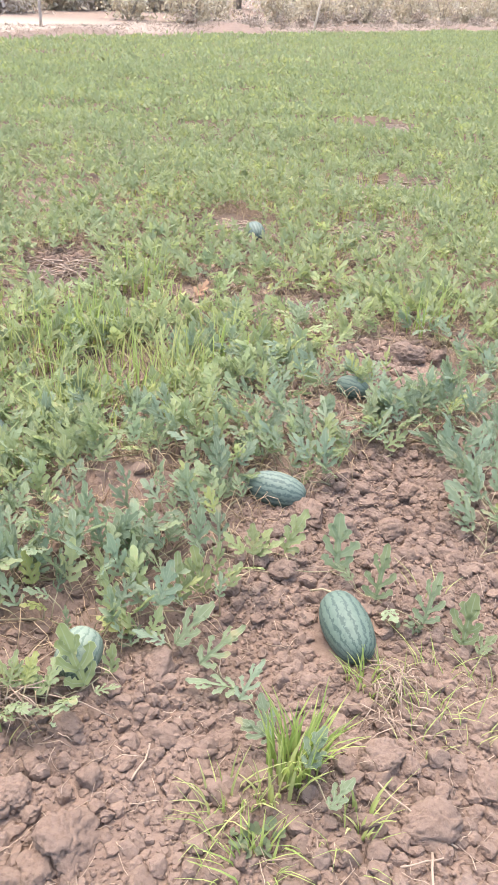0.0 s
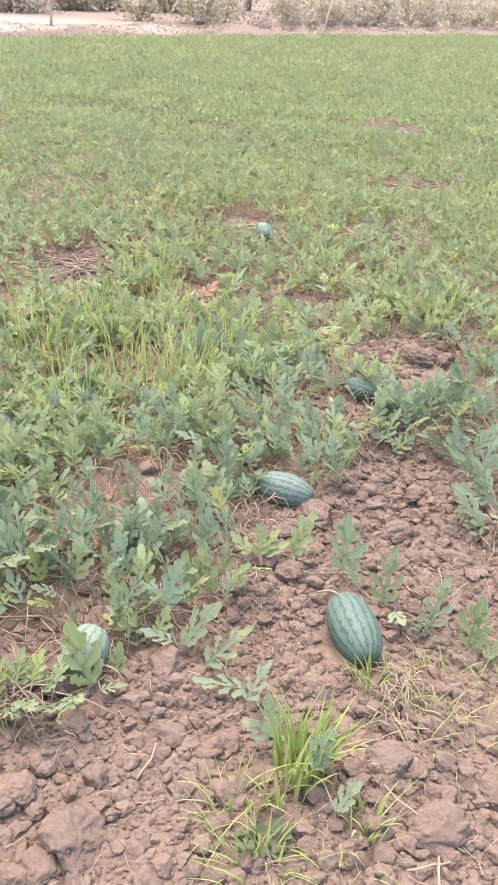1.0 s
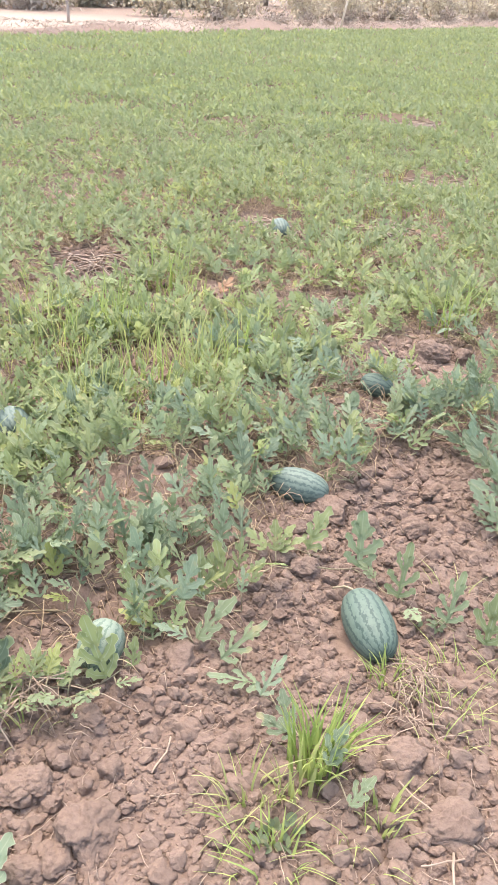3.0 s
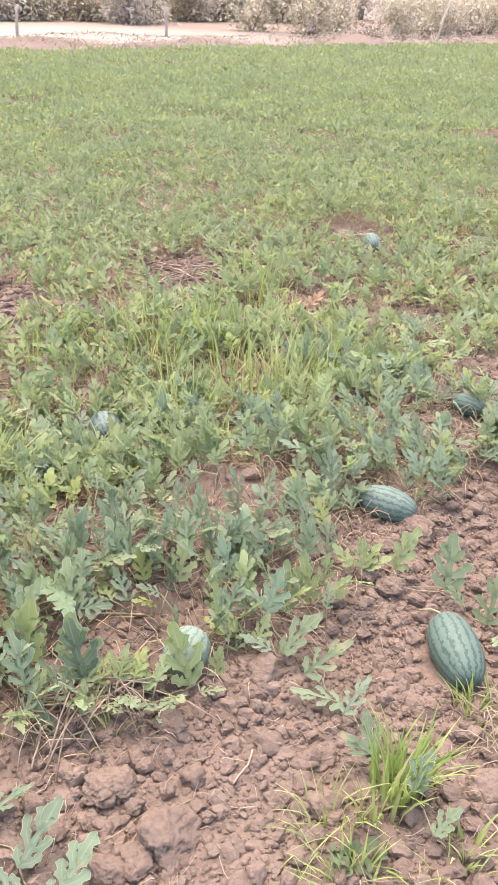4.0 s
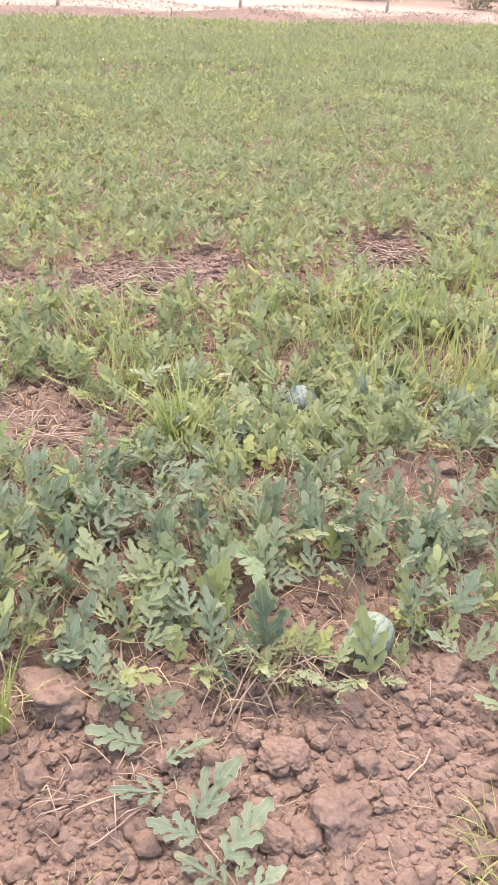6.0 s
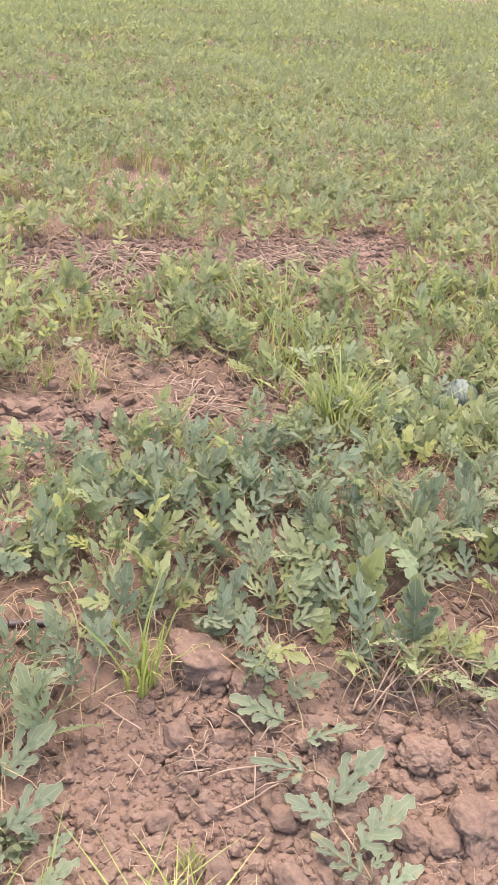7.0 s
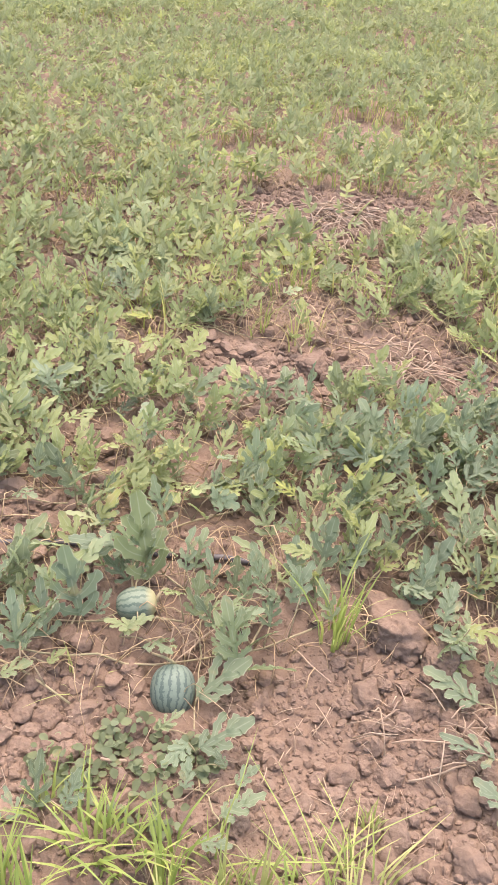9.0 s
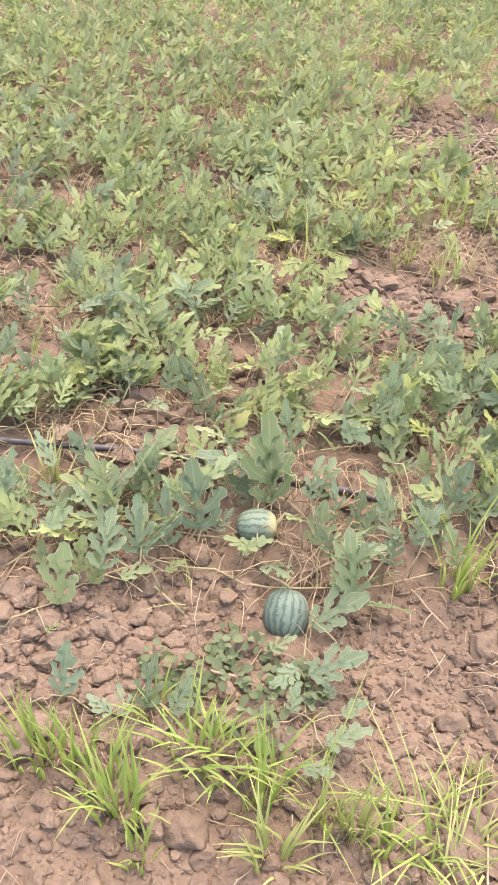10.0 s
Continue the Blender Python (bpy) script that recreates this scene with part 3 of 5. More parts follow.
def outer_clods():
    """Sparser clods on the rest of the bare ground beside and behind the path."""
    r = np.random.RandomState(19)
    k = 15000
    x, y = r.uniform(-5.5, 5.5, k), r.uniform(-4.5, 6.0, k)
    keep = (cover(x, y) < 0.25) & ((y < -0.25) | (x > 0.35 * y + 0.75)) & (vnoise(x * 1.3 + 9, y * 1.3) > 0.3)
    x, y = x[keep], y[keep]
    size = 0.010 + 0.03 * r.rand(len(x)) ** 2.5
    b = Batch()
    kind = r.randint(0, 6, len(x))
    for q in range(6):
        V, F = lump(1, 160 + q, 0.6, 8, 0.85)
        m = kind == q
        mats = turns(r.uniform(0, 6.28, m.sum()), r.uniform(-0.6, 0.6, m.sum()), r.uniform(0, 6.28, m.sum()), size[m])
        b.many(V * np.array((1, 0.8, 0.75)), F, None, mats, np.stack([x[m], y[m], height(x[m], y[m]) + 0.2 * size[m]], -1))
    b.thing("scattered_clods", M_CLOD, "dry red soil clods scattered over the bare ground", "soil crumbs", "stuff", smooth=False)


outer_clods()


# ---------------------------------------------------------------- watermelon vines
def leaf_at(parent, k, spot, az, up, twist, size, shapes):
    m = Matrix.Translation(spot) @ leaf_turn(az, up, twist).to_4x4() @ Matrix.Scale(size, 4)
    return part("leaf", shapes[k % len(shapes)], parent, m)


def vine(nodes, r, leaf_list, label, thick=0.0026, name="watermelon_vine", lift=0.012, shapes=LEAF_MESHES):
    """A creeping stem through the nodes (x, y), with leaves (x, y, z of the foot, length, az, up, twist) on petioles."""
    pts = [on(x, y, lift + 0.012 * r.random()) for x, y in nodes]
    root = new(name)
    root.matrix_basis = Matrix.Translation(pts[0])
    tagged(root, label, "watermelon vine", "watermelon vines")
    o = pts[0]
    b = Batch()
    b.put(*tube([p - o for p in pts], thick, 5))
    for node, foot, size, az, up, twist, k in leaf_list:
        p0 = pts[node] - o
        p1 = Vector(foot) - o
        mid = (p0 + p1) / 2 + Vector((0, 0, 0.25 * (p1 - p0).length * r.uniform(0.2, 0.8)))
        b.put(*tube([p0, mid, p1], (0.0020, 0.0017, 0.0014), 4))
    me = mesh_of("stem", np.concatenate(b.V), b.F, M_STEM)
    part("stem", me, root)
    for node, foot, size, az, up, twist, k in leaf_list:
        leaf_at(root, k, Vector(foot) - o, az, up, twist, size, shapes)
    return root


def wander(x, y, az, count, gap, r, bend=0.5):
    out = [(x, y)]
    for _ in range(count):
        az += r.uniform(-bend, bend)
        x, y = x + gap * math.cos(az), y + gap * math.sin(az)
        out.append((x, y))
    return out


def bed_vine(x, y, seed, low=0.02, high=0.11):
    r = random.Random(seed)
    nodes = wander(x, y, r.uniform(0, 6.28), r.randint(11, 17), 0.062, r)
    out = [k for k, p in enumerate(nodes) if k > 2 and cover_at(*p) < 0.25]
    nodes = nodes[:out[0]] if out else nodes
    leaves = []
    for i, (nx, ny) in enumerate(nodes):
        for _ in range(2 if r.random() < 0.45 else 1):
            fx, fy = nx + r.gauss(0, 0.035), ny + r.gauss(0, 0.035)
            if r.random() > cover_at(fx, fy) * 1.25 or blocked(fx, fy, r):
                continue
            foot = on(fx, fy, r.uniform(low, high))
            leaves.append((i, foot, r.triangular(0.055, 0.145, 0.10), r.gauss(0.5, 1.3), radians(r.triangular(-10, 88, 50)), r.gauss(0, 0.6), r.randint(0, 11)))
    if len(leaves) < 4:
        return None
    tone = float(vnoise(x * 2.1 + 5, y * 2.1 + 3)) + r.gauss(0, 0.12) + 0.36 * (float(step(1.7, 2.5, across(x, y))) - 0.5)
    if tone < 0.42:
        return vine(nodes, r, leaves, "watermelon vine with blue-green lobed leaves creeping in the row", shapes=BLUE_LEAVES)
    if tone > 0.68:
        return vine(nodes, r, leaves, "watermelon vine with yellow-green lobed leaves creeping in the row", shapes=YELLOW_LEAVES)
    return vine(nodes, r, leaves, "green watermelon vine with lobed grey-green leaves creeping in the row")


# places that stay free of upright leaves, so that the melons can be seen: x, y, radius
FREE = [(0.287, 1.74, 0.16), (0.10, 2.30, 0.13), (-0.39, 1.47, 0.12), (-0.99, 2.60, 0.10), (-1.15, 0.53, 0.13),
        (-1.32, 0.54, 0.15), (-0.17, 5.45, 0.10), (0.36, 3.03, 0.10), (-0.97, 1.0, 0.12), (-1.88, 0.31, 0.07), (-1.82, 0.40, 0.07), (-1.75, 0.34, 0.07), (-1.74, 0.47, 0.06), (-1.72, 0.58, 0.06), (-1.66, 0.50, 0.07), (-1.62, 0.60, 0.06), (-1.55, 0.70, 0.05), (-0.42, 4.12, 0.12)]


def blocked(x, y, r):
    return any((x - a) ** 2 + (y - b) ** 2 < c * c for a, b, c in FREE) and r.random() < 0.93


def near_zone(x, y):
    """Where the vines are built one by one."""
    n, s = across(x, y), along(x, y)
    return (n > 0.7) & (n < 3.2) & (s > -2.4) & (s < 3.6)


_r = random.Random(4)
_made = 0
_starts = [(9.0, 9.0)]
while _made < 255:
    _far = -1.0
    for _ in range(5):
        _n, _s = _r.uniform(0.75, 3.2), _r.uniform(-2.3, 3.5)
        _gap = min((_n - a) ** 2 + (_s - b) ** 2 for a, b in _starts)
        if _gap > _far:
            _far, _best = _gap, (_n, _s)
    _n, _s = _best
    _x, _y = _s * US[0] + _n * UN[0], _s * US[1] + _n * UN[1]
    if _r.random() < cover_at(_x, _y):
        _starts.append((_n, _s))
        if bed_vine(_x, _y, 500 + _made):
            _made += 1
        else:
            _made += 0.2


def laid_vine(points, count, size, seed, label, up=(5, 30), lift=(0.03, 0.07), drawn=0.06, shapes=LEAF_MESHES):
    """A vine tip lying on open soil, its leaves set alternately to both sides."""
    r = random.Random(seed)
    P = [Vector((*p, 0)) for p in points]
    nodes = []
    for i in range(len(P) - 1):
        for k in range(4):
            q = P[i].lerp(P[i + 1], k / 4)
            nodes.append((q.x + r.gauss(0, 0.006), q.y + r.gauss(0, 0.006)))
    nodes.append((P[-1].x, P[-1].y))
    leaves = []
    for i in range(count):
        node = min(len(nodes) - 1, round((i + 0.6) * (len(nodes) - 1) / count))
        a, b = Vector(nodes[max(0, node - 1)]), Vector(nodes[min(len(nodes) - 1, node + 1)])
        run = math.atan2(b.y - a.y, b.x - a.x)
        side = 1 if i % 2 else -1
        az = run + side * r.uniform(0.7, 1.3) - math.pi / 2
        fx, fy = nodes[node][0] - math.sin(az) * drawn * r.uniform(0.5, 1), nodes[node][1] + math.cos(az) * drawn * r.uniform(0.5, 1)
        leaves.append((node, on(fx, fy, r.uniform(*lift)), size * r.uniform(0.85, 1.15), az, radians(r.uniform(*up)), r.gauss(0, 0.25), r.randint(0, 6)))
    return vine(nodes, r, leaves, label, 0.0019, shapes=shapes)


TIP = "watermelon vine tip with lobed leaves lying on bare soil"


def set_vine(points, leaves, label, seed, shapes=BLUE_LEAVES):
    """A vine whose leaves are given one by one: x, y, height of the foot, length, azimuth and rise in degrees."""
    r = random.Random(seed)
    P = [Vector((*p, 0)) for p in points]
    nodes = []
    for a, b in zip(P, P[1:]):
        nodes += [(a.lerp(b, k / 4).x + r.gauss(0, 0.005), a.lerp(b, k / 4).y + r.gauss(0, 0.005)) for k in range(4)]
    nodes.append((P[-1].x, P[-1].y))
    out = []
    for x, y, z, size, az, up in leaves:
        node = min(range(len(nodes)), key=lambda k: (nodes[k][0] - x) ** 2 + (nodes[k][1] - y) ** 2)
        out.append((node, on(x, y, z), 1.12 * size, radians(az - 90), radians(up), r.gauss(0, 0.15), r.choice((1, 3, 4, 9))))
    return vine(nodes, r, out, label, 0.0016, shapes=shapes)


# azimuths: 0 along +x, 90 along +y
set_vine([(-0.24, 1.79), (-0.14, 1.66), (-0.05, 1.6), (0.03, 1.5), (0.09, 1.39), (0.18, 1.27)],
         [(-0.163, 1.633, 0.04, 0.135, 32, 45), (-0.09, 1.563, 0.04, 0.134, 29, 45), (0.007, 1.502, 0.04, 0.114, -179, 15), (0.017, 1.461, 0.04, 0.101, 59, 44),
          (0.088, 1.386, 0.04, 0.076, 108, 41), (0.101, 1.332, 0.04, 0.087, 160, 15), (0.175, 1.235, 0.07, 0.085, 60, 45), (0.221, 1.156, 0.04, 0.072, 44, 31)],
         "dark blue-green watermelon vine tip crossing bare soil", 60, BLUE_LEAVES)
set_vine([(0.01, 1.97), (0.25, 1.99), (0.38, 1.89), (0.5, 1.81), (0.6, 1.75), (0.73, 1.69)],
         [(0.262, 1.981, 0.04, 0.154, 85, 70), (0.372, 1.876, 0.04, 0.146, 77, 70), (0.499, 1.793, 0.04, 0.136, 68, 70), (0.592, 1.721, 0.04, 0.132, 69, 70),
          (0.704, 1.655, 0.04, 0.08, 92, 60), (0.4, 1.841, 0.03, 0.07, -75, 15), (0.111, 2.032, 0.04, 0.134, 42, 65), (0.626, 1.69, 0.04, 0.065, 37, 30),
          (0.31, 1.942, 0.04, 0.063, 141, 30)],
         "watermelon runner with upright lobed leaves crossing bare soil", 61, LEAF_MESHES)
set_vine([(-0.06, 2.09), (0.01, 2.08), (0.15, 2.05)],
         [(-0.015, 2.013, 0.04, 0.078, 156, 40), (0.009, 2.032, 0.04, 0.083, 31, 40), (0.027, 2.015, 0.04, 0.079, 19, 30)],
         "short yellow-green watermelon shoot among clods", 62, YELLOW_LEAVES)
set_vine([(-0.62, 1.85), (-0.48, 1.79), (-0.39, 1.86), (-0.26, 1.84), (-0.12, 1.88)],
         [(-0.481, 1.795, 0.04, 0.114, 74, 70), (-0.379, 1.824, 0.04, 0.102, 139, 65), (-0.263, 1.79, 0.04, 0.112, 161, 60), (-0.177, 1.786, 0.04, 0.127, 107, 68),
          (-0.114, 1.846, 0.04, 0.125, 124, 65), (-0.045, 1.874, 0.04, 0.071, 52, 50), (-0.232, 1.888, 0.04, 0.1, 149, 60), (-0.569, 1.758, 0.04, 0.087, 126, 60)],
         "watermelon runner with upright grey-green leaves along the row", 63, LEAF_MESHES)
set_vine([(-0.39, 1.81), (-0.31, 1.74), (-0.26, 1.7), (-0.17, 1.64)],
         [(-0.318, 1.711, 0.04, 0.103, 146, 55), (-0.271, 1.663, 0.04, 0.095, 164, 55), (-0.231, 1.646, 0.04, 0.078, 57, 55), (-0.288, 1.672, 0.04, 0.087, -176, 25)],
         "watermelon shoot with upright yellow-green leaves", 64, YELLOW_LEAVES)
set_vine([(-0.54, 1.38), (-0.44, 1.43), (-0.36, 1.45), (-0.3, 1.55)],
         [(-0.355, 1.45, 0.03, 0.15, 138, 62), (-0.303, 1.499, 0.03, 0.066, 89, 59), (-0.438, 1.426, 0.03, 0.055, 142, 30), (-0.329, 1.44, 0.03, 0.056, 19, 15),
          (-0.392, 1.415, 0.03, 0.077, -94, 10)],
         "watermelon shoot covering the front of a pale melon", 65, LEAF_MESHES)
set_vine([(-0.6, 1.38), (-0.51, 1.41), (-0.44, 1.42)],
         [(-0.527, 1.417, 0.03, 0.07, 135, 50), (-0.511, 1.423, 0.03, 0.061, 107, 61), (-0.486, 1.42, 0.03, 0.063, 76, 50), (-0.545, 1.386, 0.03, 0.062, 165, 41),
          (-0.463, 1.414, 0.03, 0.056, 45, 35), (-0.548, 1.375, 0.03, 0.067, -156, 9)],
         "bright yellow watermelon shoot beside a pale melon", 66, YELLOW_LEAVES)
set_vine([(-0.86, 1.32), (-0.78, 1.43), (-0.62, 1.4), (-0.54, 1.38)],
         [(-0.764, 1.41, 0.04, 0.153, 87, 72), (-0.613, 1.395, 0.04, 0.156, 123, 72), (-0.782, 1.382, 0.04, 0.067, 161, 20), (-0.565, 1.307, 0.04, 0.073, 126, 59),
          (-0.679, 1.286, 0.04, 0.079, 87, 60), (-0.767, 1.24, 0.04, 0.078, 125, 60), (-0.743, 1.441, 0.04, 0.043, 85, 40)],
         "watermelon runner with large upright lobed leaves", 67, LEAF_MESHES)
set_vine([(-0.87, 1.63), (-0.78, 1.64), (-0.73, 1.79)],
         [(-0.749, 1.593, 0.09, 0.079, 161, 15), (-0.749, 1.593, 0.09, 0.09, -48, 5), (-0.749, 1.593, 0.09, 0.068, 33, 10), (-0.744, 1.6, 0.09, 0.053, 99, 40)],
         "watermelon shoot with broad pale-edged blunt leaves", 68, PALE_LEAVES)
set_vine([(-1.02, 1.54), (-0.93, 1.54), (-0.92, 1.63)],
         [(-0.894, 1.472, 0.09, 0.066, 174, 15), (-0.894, 1.472, 0.09, 0.04, 41, 21), (-0.894, 1.474, 0.09, 0.049, 112, 39)],
         "watermelon shoot with broad pale-edged blunt leaves", 69, PALE_LEAVES)
set_vine([(-0.96, 1.31), (-0.84, 1.2), (-0.75, 1.1), (-0.66, 1.01), (-0.55, 0.93), (-0.45, 0.86), (-0.35, 0.85)],
         [(-0.806, 1.116, 0.04, 0.103, -172, 20), (-0.771, 1.096, 0.04, 0.089, 44, 25), (-0.733, 1.029, 0.04, 0.117, -164, 15), (-0.668, 1.013, 0.04, 0.099, 49, 25),
          (-0.631, 0.943, 0.04, 0.101, -152, 12), (-0.558, 0.933, 0.04, 0.129, 72, 30), (-0.534, 0.89, 0.04, 0.091, -169, 12), (-0.462, 0.874, 0.04, 0.125, 73, 30),
          (-0.438, 0.833, 0.04, 0.102, 179, 12), (-0.393, 0.83, 0.04, 0.077, 59, 20), (-0.43, 0.854, 0.04, 0.041, 52, 30)],
         "blue-green watermelon vine tip trailing over bare soil", 70, BLUE_LEAVES)
set_vine([(-1.12, 1.2), (-0.98, 1.27), (-0.86, 1.36), (-0.76, 1.44), (-0.61, 1.41)],
         [(-0.752, 1.41, 0.04, 0.146, 109, 70), (-0.602, 1.388, 0.04, 0.154, 136, 72), (-0.867, 1.319, 0.04, 0.112, 96, 60), (-0.92, 1.273, 0.04, 0.094, 149, 60),
          (-1.029, 1.212, 0.04, 0.119, 97, 50), (-0.799, 1.367, 0.04, 0.111, 176, 60), (-0.984, 1.194, 0.04, 0.088, -175, 40), (-0.815, 1.288, 0.04, 0.064, 59, 25)],
         "grey-green watermelon runner at the row's front edge", 71, BLUE_LEAVES)
set_vine([(-1.32, 0.81), (-1.28, 0.92), (-1.23, 1.05), (-1.17, 1.18)],
         [(-1.205, 1.024, 0.04, 0.118, 117, 60), (-1.236, 0.96, 0.04, 0.086, 131, 55), (-1.285, 0.818, 0.04, 0.083, 132, 50), (-1.178, 0.901, 0.04, 0.1, 101, 51),
          (-1.251, 0.883, 0.04, 0.099, 165, 55), (-1.166, 1.051, 0.04, 0.11, 81, 50), (-1.145, 1.153, 0.04, 0.069, 131, 50), (-1.285, 0.752, 0.04, 0.08, 45, 20),
          (-1.209, 0.798, 0.04, 0.068, 79, 25)],
         "dark green watermelon runner beside a grass tuft", 72, BLUE_LEAVES)
set_vine([(-1.3, 0.74), (-1.21, 0.66), (-1.08, 0.55), (-0.96, 0.47), (-0.84, 0.44), (-0.79, 0.45)],
         [(-1.121, 0.587, 0.04, 0.125, 76, 30), (-1.011, 0.508, 0.04, 0.109, 70, 25), (-0.96, 0.434, 0.04, 0.052, 134, 40), (-0.873, 0.447, 0.04, 0.083, 75, 20),
          (-0.858, 0.393, 0.04, 0.051, 41, 10), (-0.915, 0.52, 0.04, 0.05, 80, 25), (-1.098, 0.473, 0.04, 0.055, 89, 20), (-1.037, 0.499, 0.04, 0.069, -76, 15),
          (-0.948, 0.522, 0.04, 0.034, -179, 31)],
         "watermelon vine tip trailing past a small melon", 73, BLUE_LEAVES)
set_vine([(-1.42, 0.53), (-1.39, 0.65), (-1.3, 0.71)],
         [(-1.425, 0.675, 0.05, 0.20, 166, 72), (-1.283, 0.698, 0.05, 0.094, 124, 54), (-1.328, 0.577, 0.05, 0.071, -139, 20), (-1.348, 0.545, 0.05, 0.072, 67, 30)],
         "watermelon shoot with one tall leaf behind a small melon", 74, LEAF_MESHES)
set_vine([(-1.7, 0.22), (-1.64, 0.32), (-1.58, 0.42), (-1.45, 0.5)],
         [(-1.43, 0.491, 0.04, 0.162, 168, 72), (-1.569, 0.42, 0.04, 0.122, 133, 72), (-1.616, 0.315, 0.04, 0.09, 153, 68), (-1.43, 0.339, 0.04, 0.12, 160, 68),
          (-1.436, 0.408, 0.04, 0.123, 161, 68), (-1.464, 0.289, 0.04, 0.087, 179, 61), (-1.6, 0.2, 0.04, 0.076, 97, 60), (-1.422, 0.529, 0.04, 0.059, 106, 49)],
         "watermelon runner with upright leaves beside the hose", 75, BLUE_LEAVES)
set_vine([(-1.4, 0.01), (-1.42, 0.09), (-1.41, 0.15), (-1.43, 0.23), (-1.42, 0.34)],
         [(-1.394, 0.144, 0.04, 0.121, 140, 60), (-1.401, 0.222, 0.04, 0.078, 118, 60), (-1.482, 0.149, 0.04, 0.061, 166, 55), (-1.442, 0.208, 0.04, 0.073, 140, 55),
          (-1.343, 0.1, 0.04, 0.029, 106, 14), (-1.397, 0.283, 0.04, 0.065, 63, 20), (-1.368, 0.374, 0.04, 0.043, 87, 20)],
         "low grey-green watermelon runner at the soil's edge", 76, LEAF_MESHES)
set_vine([(-1.23, 0.02), (-1.21, 0.08), (-1.14, 0.15), (-1.12, 0.22)],
         [(-1.205, 0.078, 0.04, 0.098, 133, 60), (-1.117, 0.142, 0.04, 0.052, -146, 29), (-1.095, 0.2, 0.04, 0.095, 141, 60), (-1.051, 0.235, 0.04, 0.069, 110, 45),
          (-1.097, 0.166, 0.04, 0.054, 179, 41)],
         "small blue-green watermelon shoots among grass", 77, BLUE_LEAVES)

laid_vine([(0.95, 2.0), (0.85, 2.25), (0.72, 2.50), (0.72, 2.75)], 16, 0.12, 35, "watermelon runner with grey-green leaves at the soil's edge", up=(20, 70), shapes=BLUE_LEAVES)
laid_vine([(1.05, 2.5), (0.92, 2.7), (0.85, 2.9), (0.7, 3.05)], 18, 0.12, 36, "watermelon runner with grey-green leaves at the soil's edge", up=(20, 70), drawn=0.09, shapes=BLUE_LEAVES)
laid_vine([(-2.30, 0.20), (-2.16, 0.38), (-2.05, 0.56), (-1.95, 0.76)], 16, 0.105, 63, "grey-green watermelon runner behind the hose", up=(20, 75), drawn=0.06)
laid_vine([(-2.15, 0.05), (-2.02, 0.30), (-1.92, 0.50), (-1.80, 0.70)], 11, 0.09, 64, "blue-green watermelon runner along the hose", up=(20, 70), drawn=0.05, shapes=BLUE_LEAVES)
laid_vine([(-1.85, 0.80), (-1.74, 0.94), (-1.62, 1.05), (-1.50, 1.18)], 14, 0.105, 65, "yellow-green watermelon runner in the row", up=(20, 75), drawn=0.06, shapes=YELLOW_LEAVES)
laid_vine([(0.72, 2.12), (0.78, 2.30), (0.80, 2.5), (0.76, 2.72)], 22, 0.13, 61, "lush blue-green watermelon runner at the soil's edge", up=(25, 75), drawn=0.08, shapes=BLUE_LEAVES)
laid_vine([(-0.74, 1.27), (-0.62, 1.33), (-0.52, 1.37), (-0.40, 1.41)], 15, 0.085, 62, "yellow-green watermelon runner beside a pale melon", up=(15, 60), drawn=0.04)
laid_vine([(0.35, 2.75), (0.50, 2.85), (0.65, 2.95), (0.80, 3.15)], 16, 0.12, 37, "watermelon runner with pale leaves beside clods", up=(30, 75), drawn=0.09)
laid_vine([(-0.42, 1.62), (-0.28, 1.75), (-0.12, 1.86), (0.02, 1.98)], 10, 0.10, 44, "watermelon runner with yellow-green leaves along the row", up=(30, 75), drawn=0.04, shapes=YELLOW_LEAVES)


